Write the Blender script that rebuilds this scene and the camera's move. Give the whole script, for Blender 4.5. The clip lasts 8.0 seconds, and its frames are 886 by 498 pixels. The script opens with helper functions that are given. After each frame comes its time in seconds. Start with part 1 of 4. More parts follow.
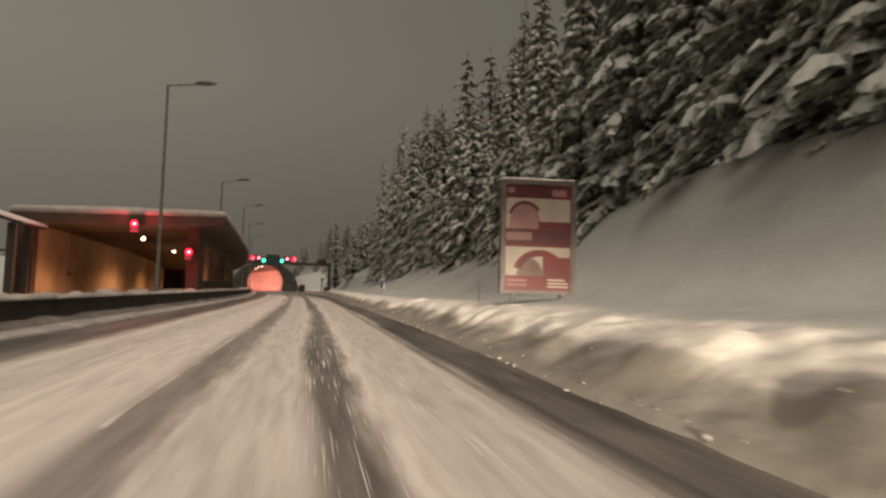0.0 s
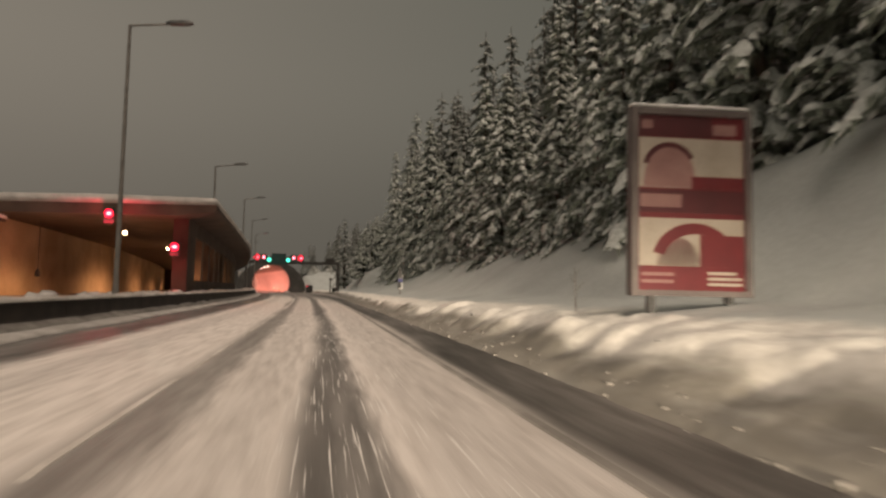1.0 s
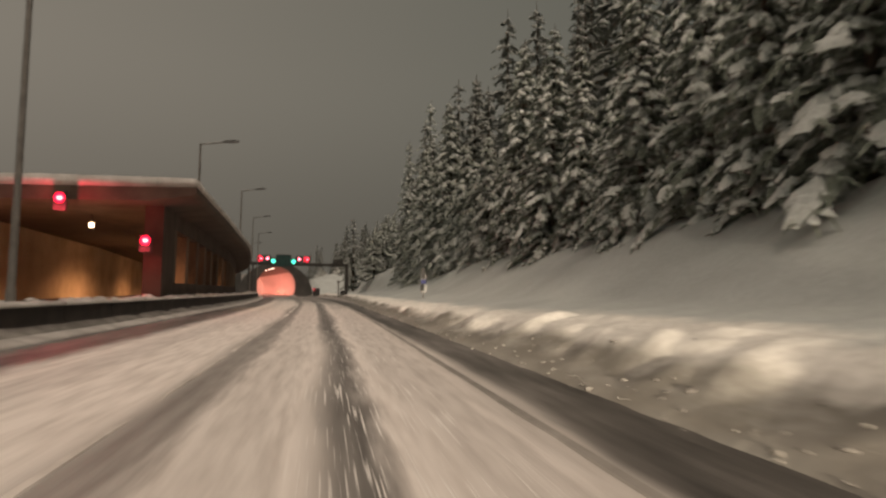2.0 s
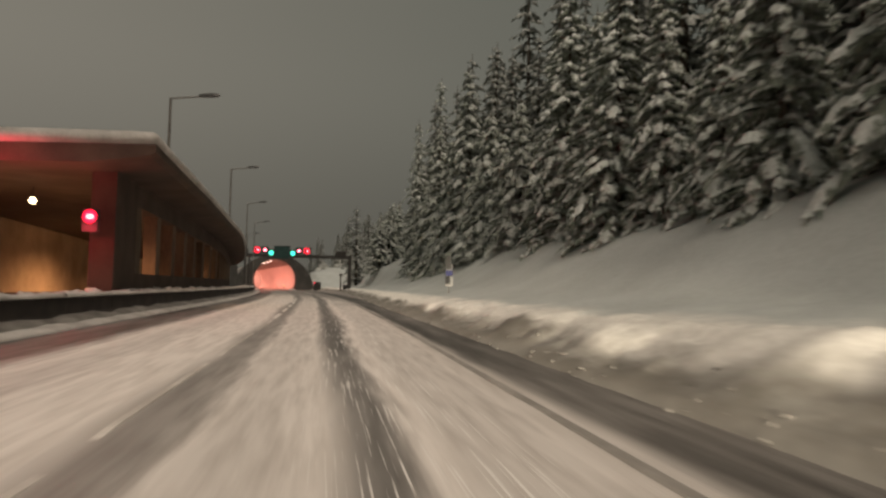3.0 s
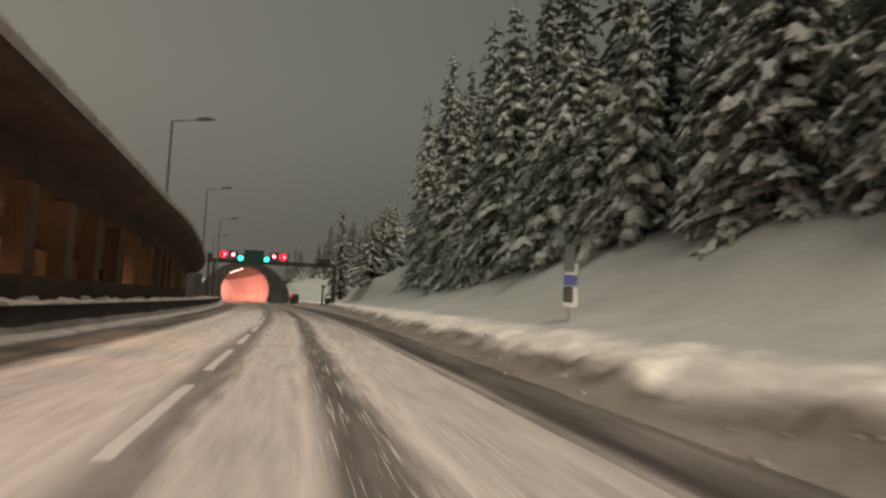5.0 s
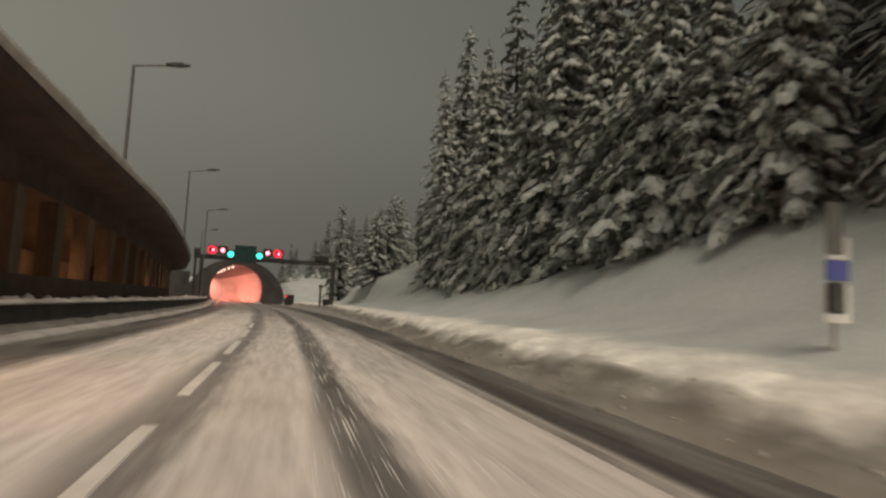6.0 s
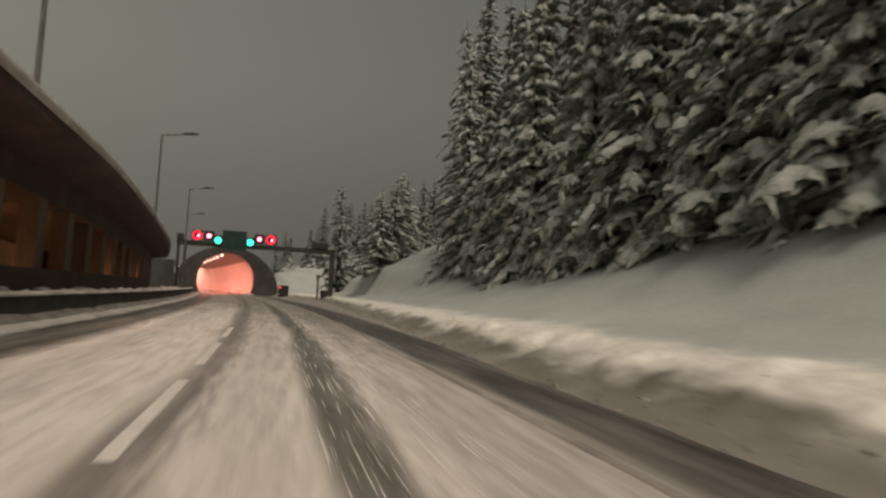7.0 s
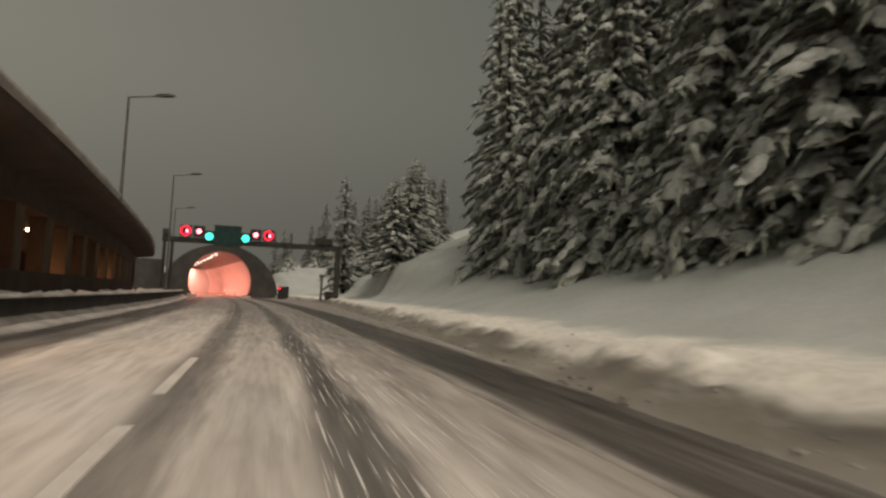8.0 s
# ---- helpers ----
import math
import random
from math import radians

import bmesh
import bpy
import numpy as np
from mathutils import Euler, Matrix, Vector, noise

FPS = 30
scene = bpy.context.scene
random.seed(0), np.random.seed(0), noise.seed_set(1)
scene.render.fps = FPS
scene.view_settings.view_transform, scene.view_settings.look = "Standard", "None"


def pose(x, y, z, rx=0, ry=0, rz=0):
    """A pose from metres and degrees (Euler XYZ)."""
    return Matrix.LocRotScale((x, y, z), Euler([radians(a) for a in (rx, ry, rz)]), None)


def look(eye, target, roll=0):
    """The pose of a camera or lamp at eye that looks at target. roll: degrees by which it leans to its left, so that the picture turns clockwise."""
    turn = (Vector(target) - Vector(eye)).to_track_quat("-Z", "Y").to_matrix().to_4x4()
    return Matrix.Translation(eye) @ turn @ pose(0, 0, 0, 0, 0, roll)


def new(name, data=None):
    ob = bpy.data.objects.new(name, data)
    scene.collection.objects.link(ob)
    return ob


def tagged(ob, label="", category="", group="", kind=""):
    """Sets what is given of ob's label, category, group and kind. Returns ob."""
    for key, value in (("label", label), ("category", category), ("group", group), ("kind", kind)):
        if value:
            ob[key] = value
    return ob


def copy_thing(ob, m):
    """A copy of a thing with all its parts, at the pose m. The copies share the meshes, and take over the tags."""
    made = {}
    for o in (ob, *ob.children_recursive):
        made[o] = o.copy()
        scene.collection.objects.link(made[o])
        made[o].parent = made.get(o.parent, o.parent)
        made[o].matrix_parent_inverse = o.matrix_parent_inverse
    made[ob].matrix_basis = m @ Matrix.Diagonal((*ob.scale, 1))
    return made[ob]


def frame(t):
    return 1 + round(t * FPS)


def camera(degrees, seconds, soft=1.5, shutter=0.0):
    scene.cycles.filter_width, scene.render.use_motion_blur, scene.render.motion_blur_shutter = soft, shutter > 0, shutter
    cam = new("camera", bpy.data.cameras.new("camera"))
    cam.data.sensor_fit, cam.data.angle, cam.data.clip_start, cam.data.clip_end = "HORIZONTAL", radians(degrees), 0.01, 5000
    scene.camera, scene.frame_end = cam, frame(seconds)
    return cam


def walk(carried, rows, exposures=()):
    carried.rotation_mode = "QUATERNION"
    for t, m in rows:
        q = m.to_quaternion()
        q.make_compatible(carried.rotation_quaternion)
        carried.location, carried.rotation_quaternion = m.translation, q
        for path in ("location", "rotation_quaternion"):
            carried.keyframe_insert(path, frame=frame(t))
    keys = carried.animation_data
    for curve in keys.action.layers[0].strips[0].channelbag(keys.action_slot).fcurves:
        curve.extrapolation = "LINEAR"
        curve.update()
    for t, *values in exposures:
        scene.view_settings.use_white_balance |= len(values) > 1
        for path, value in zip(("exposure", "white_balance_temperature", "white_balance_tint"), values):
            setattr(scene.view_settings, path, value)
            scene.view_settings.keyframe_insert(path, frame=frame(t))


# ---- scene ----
cam = camera(70.4, 8.0, soft=2.5, shutter=0.55)
METRES, EYE, TILT, LEAN, TURN = 70.0, 1.27, -0.8, 0.0, -12.7
ROWS = [
    (0.0, 0.0, 0.0, 0.0, -0.12, 4.62, -1.5),
    (0.5, -0.0106, 0.0547, 0.0006, 0.3, 4.46, -1.39),
    (1.0, -0.0216, 0.1079, 0.0015, 0.61, 4.58, -1.2),
    (1.5, -0.0342, 0.1712, 0.0027, 1.18, 4.91, -0.95),
    (3.0, -0.0728, 0.3454, 0.0043, 1.34, 4.28, -1.07),
    (3.5, -0.0884, 0.4113, 0.0051, 0.85, 4.18, -1.7),
    (4.0, -0.1021, 0.4683, 0.006, 0.25, 4.59, -2.01),
    (4.5, -0.1178, 0.5364, 0.007, -0.39, 5.48, -2.07),
    (6.0, -0.1617, 0.7202, 0.0098, -1.25, 5.98, -2.83),
    (6.5, -0.1777, 0.7887, 0.0115, -1.59, 5.5, -3.03),
    (7.0, -0.191, 0.8486, 0.0124, -1.79, 5.2, -2.93),
    (7.5, -0.2062, 0.9171, 0.0129, -1.86, 5.14, -2.65),
    (8.0, -0.2199, 0.9753, 0.0136, -1.83, 5.23, -2.41),
]
walk(cam, [(t, pose(0, 0, EYE, TILT, LEAN, TURN) @ pose(METRES * x, METRES * y, METRES * z, 90 + pitch, roll, yaw)) for t, x, y, z, yaw, pitch, roll in ROWS],
     [(0.0, 0.05, 7050, 17), (1.5, 0.05, 7050, 17), (3.0, 0.03, 6750, 12), (4.5, 0.11, 6650, 10), (8.0, 0.12, 6650, 10)])

# ---- sky and light ----
world = bpy.data.worlds.new("dusk_sky")
scene.world = world
world.use_nodes = True
wn, wl = world.node_tree.nodes, world.node_tree.links
wbg = wn["Background"]
wtc = wn.new("ShaderNodeTexCoord")
wsep = wn.new("ShaderNodeSeparateXYZ")
wl.new(wtc.outputs["Generated"], wsep.inputs[0])
wmix = wn.new("ShaderNodeMath")
wmix.operation = "MULTIPLY_ADD"
wmix.inputs[1].default_value, wmix.inputs[2].default_value = -0.55, 0.42
wl.new(wsep.outputs["X"], wmix.inputs[0])
wadd = wn.new("ShaderNodeMath")
wadd.operation = "MULTIPLY_ADD"
wadd.inputs[1].default_value = -0.25
wl.new(wsep.outputs["Z"], wadd.inputs[0])
wl.new(wmix.outputs[0], wadd.inputs[2])
wramp = wn.new("ShaderNodeValToRGB")
wramp.color_ramp.elements[0].color = (0.099, 0.107, 0.091, 1)
wramp.color_ramp.elements[1].color = (0.275, 0.255, 0.215, 1)
wl.new(wadd.outputs[0], wramp.inputs[0])
wlow = wn.new("ShaderNodeMapRange")
wlow.interpolation_type = "SMOOTHSTEP"
wlow.inputs[1].default_value, wlow.inputs[2].default_value = 0.02, 0.34
wlow.inputs[3].default_value, wlow.inputs[4].default_value = 0.62, 1.0
wl.new(wsep.outputs["Z"], wlow.inputs[0])
wmist = wn.new("ShaderNodeVectorMath")
wmist.operation = "SCALE"
wl.new(wramp.outputs[0], wmist.inputs[0])
wl.new(wlow.outputs[0], wmist.inputs["Scale"])
wl.new(wmist.outputs[0], wbg.inputs["Color"])
wbg.inputs["Strength"].default_value = 1.0

sun = bpy.data.lights.new("cloud_light", "SUN")
sun.energy, sun.angle, sun.color = 1.6, radians(35), (1.0, 0.855, 0.715)
new("cloud_light", sun).matrix_world = look((18, -46, 88), (0, 0, 0))


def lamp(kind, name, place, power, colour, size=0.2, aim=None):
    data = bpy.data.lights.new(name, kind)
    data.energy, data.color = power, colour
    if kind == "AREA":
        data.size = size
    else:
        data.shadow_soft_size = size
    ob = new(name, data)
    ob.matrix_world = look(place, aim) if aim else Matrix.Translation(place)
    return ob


# added still spot grazes the ploughed bank in place of the moving car's headlights
bank_spot = lamp("SPOT", "headlamp", (-8.0, -60.0, 0.9), 0.95e6, (1.0, 0.88, 0.68), 3.0, (-8.0 + 0.165 * 100, 40.0, 0.9 - 100 * math.tan(radians(14.0 - 0.3))))
bank_spot.data.spot_size, bank_spot.data.spot_blend = radians(28), 0.11


# ---- materials ----
def shader(name, rough=0.8, metal=0.0):
    m = bpy.data.materials.new(name)
    m.use_nodes = True
    nodes, links = m.node_tree.nodes, m.node_tree.links
    p = nodes["Principled BSDF"]
    p.inputs["Roughness"].default_value, p.inputs["Metallic"].default_value = rough, metal
    return m, nodes, links, p


def speckle(nodes, links, scale, detail=4.0, where="Object", stretch=(1, 1, 1)):
    tc, mp, nz = nodes.new("ShaderNodeTexCoord"), nodes.new("ShaderNodeMapping"), nodes.new("ShaderNodeTexNoise")
    mp.inputs["Scale"].default_value = stretch
    nz.inputs["Scale"].default_value, nz.inputs["Detail"].default_value = scale, detail
    links.new(tc.outputs[where], mp.inputs[0])
    links.new(mp.outputs[0], nz.inputs["Vector"])
    return nz.outputs["Fac"]


def ramp(nodes, links, fac, stops):
    r = nodes.new("ShaderNodeValToRGB")
    els = r.color_ramp.elements
    while len(els) < len(stops):
        els.new(0.5)
    for e, (at, c) in zip(els, stops):
        e.position, e.color = at, (*c, 1)
    links.new(fac, r.inputs[0])
    return r.outputs[0]


def blend(nodes, links, fac, a, b, mode="MIX"):
    mx = nodes.new("ShaderNodeMix")
    mx.data_type, mx.blend_type = "RGBA", mode
    for sock, v in ((mx.inputs[0], fac), (mx.inputs[6], a), (mx.inputs[7], b)):
        if isinstance(v, (int, float)):
            sock.default_value = v
        elif isinstance(v, tuple):
            sock.default_value = (*v, 1)
        else:
            links.new(v, sock)
    return mx.outputs[2]


def calc(nodes, links, op, a, b=0.0, c=0.0):
    n = nodes.new("ShaderNodeMath")
    n.operation = op
    for sock, v in zip(n.inputs, (a, b, c)):
        if isinstance(v, (int, float)):
            sock.default_value = v
        else:
            links.new(v, sock)
    return n.outputs[0]


def bump(nodes, links, p, height, strength, distance=0.02):
    b = nodes.new("ShaderNodeBump")
    b.inputs["Strength"].default_value, b.inputs["Distance"].default_value = strength, distance
    links.new(height, b.inputs["Height"])
    links.new(b.outputs[0], p.inputs["Normal"])


def mottled(name, a, b, scale, rough=0.8, metal=0.0, grain=30.0, strength=0.3, distance=0.01, stretch=(1, 1, 1)):
    """Two tones in large patches, a finer grain over them, and relief."""
    m, nodes, links, p = shader(name, rough, metal)
    big = speckle(nodes, links, scale, 5, stretch=stretch)
    fine = speckle(nodes, links, grain, 3, stretch=stretch)
    base = ramp(nodes, links, big, ((0.35, a), (0.68, b)))
    links.new(blend(nodes, links, 0.25, base, ramp(nodes, links, fine, ((0.3, tuple(v * 0.6 for v in a)), (0.7, b)))), p.inputs["Base Color"])
    bump(nodes, links, p, calc(nodes, links, "ADD", big, fine), strength, distance)
    return m


def glowing(name, colour, strength):
    m, nodes, links, p = shader(name, 0.4)
    p.inputs["Base Color"].default_value = (*[v * 0.5 for v in colour], 1)
    p.inputs["Emission Color"].default_value = (*colour, 1)
    p.inputs["Emission Strength"].default_value = strength
    return m


FRESH = mottled("fresh_snow", (0.78, 0.79, 0.79), (0.88, 0.88, 0.87), 1.2, 0.7, 0, 14.0, 0.35, 0.04)
SLUSH = mottled("dirty_snow", (0.46, 0.43, 0.38), (0.78, 0.76, 0.72), 1.1, 0.7, 0, 9.0, 0.5, 0.05)
GREYSNOW = mottled("grey_snow", (0.34, 0.32, 0.295), (0.58, 0.56, 0.53), 0.9, 0.7, 0, 10.0, 0.4, 0.04)
# gallery roof, girders and piers: shade under the roof is put into the colour
CONCRETE = mottled("shaded_concrete", (0.042, 0.026, 0.018), (0.088, 0.058, 0.041), 0.6, 0.85, 0, 18.0, 0.25, 0.01)
PORTAL = mottled("portal_concrete", (0.045, 0.044, 0.04), (0.095, 0.092, 0.084), 0.5, 0.8, 0, 15.0, 0.25, 0.01)
# part of the lamplight on the back wall is put into this warm pale tone
INNER = mottled("lamplit_wall_concrete", (0.36, 0.285, 0.19), (0.56, 0.46, 0.33), 0.4, 0.85, 0, 9.0, 0.2, 0.01)
# columns likewise hold the gallery's shade in their dark brown
DIMMED = mottled("dimmed_column_concrete", (0.08, 0.058, 0.04), (0.19, 0.142, 0.10), 0.5, 0.85, 0, 9.0, 0.25, 0.01, (1, 1, 0.3))
PANEL = mottled("pale_wall_cladding", (0.66, 0.60, 0.57), (0.78, 0.73, 0.70), 0.5, 0.6, 0, 8.0, 0.05, 0.01)
LINING = mottled("tunnel_lining", (0.22, 0.195, 0.175), (0.32, 0.29, 0.265), 0.5, 0.7, 0, 8.0, 0.1, 0.01)
STEEL = mottled("galvanised_steel", (0.16, 0.15, 0.14), (0.26, 0.25, 0.23), 3.0, 0.55, 0.6, 40.0, 0.1, 0.003)
DARK = mottled("dark_painted_metal", (0.02, 0.02, 0.02), (0.05, 0.05, 0.047), 4.0, 0.5, 0.0, 40.0, 0.1, 0.003)
TREESNOW = mottled("snow_caught_in_needles", (0.58, 0.615, 0.585), (0.87, 0.905, 0.88), 3.2, 0.75, 0, 9.0, 0.8, 0.12)
# the green signals' glow is put into the board's teal
GREENLIT = mottled("green_lit_panel", (0.012, 0.045, 0.042), (0.025, 0.075, 0.07), 2.0, 0.5, 0, 25.0, 0.1, 0.003)
# distant haze is put into the gantry's lifted dark tone
IRON = mottled("hazed_dark_steel", (0.045, 0.043, 0.04), (0.085, 0.082, 0.075), 2.0, 0.55, 0.3, 25.0, 0.1, 0.003)
# unseen gallery floor, lightened to bounce warm light onto the soffit
BOUNCEROAD = mottled("bounce_asphalt", (0.09, 0.078, 0.066), (0.19, 0.17, 0.15), 0.8, 0.5, 0, 20.0, 0.3, 0.01)
MUCK = mottled("grey_slush", (0.10, 0.092, 0.083), (0.30, 0.285, 0.26), 1.2, 0.6, 0, 8.0, 0.4, 0.03)
# shade on the barrier's face is put into this near-black tone
UNLIT = mottled("unlit_concrete", (0.012, 0.009, 0.007), (0.033, 0.025, 0.02), 1.5, 0.8, 0.0, 25.0, 0.2, 0.004)
BARK = mottled("spruce_bark", (0.05, 0.038, 0.028), (0.12, 0.09, 0.065), 3.0, 0.9, 0, 25.0, 0.6, 0.03, (3, 3, 0.6))
# haze is put into these needle and snow tones, more for the farther rows
NEEDLE = mottled("spruce_needles", (0.13, 0.155, 0.122), (0.42, 0.46, 0.39), 5.0, 0.8, 0, 22.0, 0.6, 0.04)
HAZENEEDLE = mottled("hazed_needles", (0.19, 0.215, 0.178), (0.52, 0.56, 0.495), 5.0, 0.8, 0, 22.0, 0.6, 0.04)
HAZESNOW = mottled("hazed_tree_snow", (0.42, 0.45, 0.425), (0.66, 0.695, 0.67), 2.6, 0.75, 0, 9.0, 0.8, 0.12)
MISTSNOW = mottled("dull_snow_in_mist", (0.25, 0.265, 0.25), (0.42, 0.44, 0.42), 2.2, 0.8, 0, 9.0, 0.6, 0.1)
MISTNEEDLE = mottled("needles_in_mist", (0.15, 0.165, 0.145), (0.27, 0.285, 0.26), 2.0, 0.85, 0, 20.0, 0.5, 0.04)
FARHAZE = mottled("far_haze_needles", (0.24, 0.24, 0.215), (0.40, 0.40, 0.365), 1.5, 0.8, 0, 22.0, 0.6, 0.04)
PAINT = mottled("worn_white_paint", (0.74, 0.70, 0.65), (0.90, 0.87, 0.82), 1.2, 0.6, 0, 25.0, 0.2, 0.004)
DIMLINE = mottled("dim_line", (0.22, 0.205, 0.185), (0.46, 0.43, 0.395), 0.6, 0.7, 0, 9.0, 0.2, 0.004)
DUSTED = mottled("snowed_over_paint", (0.46, 0.425, 0.385), (0.80, 0.75, 0.70), 0.45, 0.7, 0, 12.0, 0.3, 0.01)
RED_GLOW = glowing("red_signal_light", (1.0, 0.012, 0.045), 3.0)
PINK_GLOW = glowing("bright_red_light", (1.0, 0.16, 0.22), 7.0)
LENS_GLOW = glowing("red_lens_light", (1.0, 0.3, 0.32), 4.0)
GREEN_GLOW = glowing("green_signal_light", (0.045, 0.85, 0.6), 2.2)
WARM_GLOW = glowing("warm_lamp_light", (1.0, 0.72, 0.42), 14.0)
AMBER_GLOW = glowing("amber_marker_light", (1.0, 0.55, 0.2), 3.0)
TUNNEL_GLOW = glowing("tunnel_lamp_light", (1.0, 0.8, 0.68), 7.0)


def ground_material():
    """Snow with brown road grime at the bank's foot; headlight is put into its tones."""
    m, nodes, links, p = shader("verge_snow", 0.75)
    big, fine = speckle(nodes, links, 0.35, 5), speckle(nodes, links, 6.0, 4)
    # the unlit slope's dimness is put into this grey base
    base = ramp(nodes, links, big, ((0.35, (0.40, 0.44, 0.425)), (0.68, (0.505, 0.55, 0.535))))
    base = blend(nodes, links, 0.2, base, ramp(nodes, links, fine, ((0.3, (0.48, 0.48, 0.46)), (0.7, (0.82, 0.82, 0.80)))))
    uv = nodes.new("ShaderNodeUVMap")
    sep = nodes.new("ShaderNodeSeparateXYZ")
    links.new(uv.outputs[0], sep.inputs[0])
    # headlight on the bank's face is put into this paler, whiter band
    beam_band = nodes.new("ShaderNodeMapRange")
    beam_band.interpolation_type = "SMOOTHSTEP"
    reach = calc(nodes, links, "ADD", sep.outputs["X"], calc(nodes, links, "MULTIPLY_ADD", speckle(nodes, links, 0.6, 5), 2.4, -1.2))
    links.new(calc(nodes, links, "ABSOLUTE", calc(nodes, links, "SUBTRACT", reach, 1.3)), beam_band.inputs[0])
    beam_band.inputs[1].default_value, beam_band.inputs[2].default_value = 0.5, 1.9
    beam_band.inputs[3].default_value, beam_band.inputs[4].default_value = 1.0, 0.0
    base = blend(nodes, links, beam_band.outputs[0], base, ramp(nodes, links, fine, ((0.3, (0.72, 0.70, 0.64)), (0.62, (0.89, 0.87, 0.81)))))
    spread = speckle(nodes, links, 0.9, 6, stretch=(1, 0.35, 1))
    u = calc(nodes, links, "ADD", sep.outputs["X"], calc(nodes, links, "MULTIPLY_ADD", spread, 1.5, -0.75))
    d = calc(nodes, links, "ABSOLUTE", calc(nodes, links, "SUBTRACT", u, 0.5))
    mr = nodes.new("ShaderNodeMapRange")
    mr.interpolation_type = "SMOOTHSTEP"
    links.new(d, mr.inputs[0])
    mr.inputs[1].default_value, mr.inputs[2].default_value = 0.2, 0.8
    mr.inputs[3].default_value, mr.inputs[4].default_value = 1.0, 0.0
    clods = ramp(nodes, links, speckle(nodes, links, 1.5, 7, stretch=(1, 0.45, 1)), ((0.28, (0.5, 0.5, 0.5)), (0.54, (1, 1, 1))))
    # the missing headlight up the road is put into a heavier mix here
    far = nodes.new("ShaderNodeMapRange")
    links.new(sep.outputs["Y"], far.inputs[0])
    far.inputs[1].default_value, far.inputs[2].default_value = 8.0, 50.0
    far.inputs[3].default_value, far.inputs[4].default_value = 0.92, 1.0
    clods = blend(nodes, links, calc(nodes, links, "MULTIPLY_ADD", far.outputs[0], 0.7, -0.5), clods, (1, 1, 1))
    dirt_dim = calc(nodes, links, "MULTIPLY", calc(nodes, links, "MULTIPLY", mr.outputs[0], clods), calc(nodes, links, "MULTIPLY", far.outputs[0], 0.88))
    rim = nodes.new("ShaderNodeMapRange")
    rim.interpolation_type = "SMOOTHSTEP"
    links.new(calc(nodes, links, "ABSOLUTE", u), rim.inputs[0])
    rim.inputs[1].default_value, rim.inputs[2].default_value = 0.15, 0.75
    rim.inputs[3].default_value, rim.inputs[4].default_value = 0.75, 0.0
    # road grime, also darkened for the unlit foot of the bank
    dirt_dim_mix = blend(nodes, links, dirt_dim, base, (0.095, 0.084, 0.064))
    links.new(blend(nodes, links, rim.outputs[0], dirt_dim_mix, (0.25, 0.232, 0.2)), p.inputs["Base Color"])
    bump(nodes, links, p, calc(nodes, links, "ADD", calc(nodes, links, "ADD", big, fine), spread), 0.3, 0.05)
    return m


# ---- plan: the road's axis and edges ----
def axis(y):
    """Where the dashed line between the two lanes runs."""
    x = -1.65 + 0.0136 * (min(y, 45) - 6)
    if y > 60:
        x -= 0.000618 * (min(y, 172) - 60) ** 2
    if y > 172:
        x -= 0.1384 * (y - 172)
    return x


def along(table, y):
    return float(np.interp(y, [r[0] for r in table], [r[1] for r in table]))


EDGE = ((-40, 2.9), (5, 3.4), (17, 3.8), (40, 4.0), (60, 4.05), (75, 4.2), (85, 4.55), (95, 4.75), (122, 5.0), (150, 4.8), (172, -1.5), (300, -24))
BANK = ((-40, 4.2), (10, 5.4), (18, 5.6), (23, 5.1), (30, 3.8), (48, 3.4), (56, 3.6), (62, 3.7), (70, 3.9), (75, 3.4), (81, 3.15), (88, 2.75), (93, 2.4), (97, 2.2), (110, 3.0), (120, 3.8), (128, 4.2), (138, 4.2), (146, 3.4), (165, 3.4), (200, 5))
TREES = ((-40, 13.0), (26, 12.9), (40, 12.6), (60, 13.0), (84, 13.0), (92, 12.2), (105, 11.8), (112, 12.6), (122, 11.2), (132, 10.6), (150, 10.5), (165, 10.5), (260, 6))
DECK = ((49.6, -5.7), (58, -6.15), (66, -6.35), (78, -6.8), (88, -7.05), (93, -7.35), (105, -8.4), (116, -9.6), (128, -11.0), (140, -12.9), (152, -15.0))
DROP = ((49, -0.05), (58, 0.08), (68, -0.02), (81, -0.22), (105, -0.75), (140, -1.2), (152, -1.3))
TRACK = [(-40, 0.2), (6, 0.40), (17, 0.56), (30, 0.75), (45, 0.85), (60, 0.76), (73, 0.74), (78, 0.7)] + [(y, axis(y) + 1.95) for y in range(86, 300, 6)]


def wob(x, y, s, seed=0.0):
    return noise.noise(Vector((x * s, y * s, seed)))


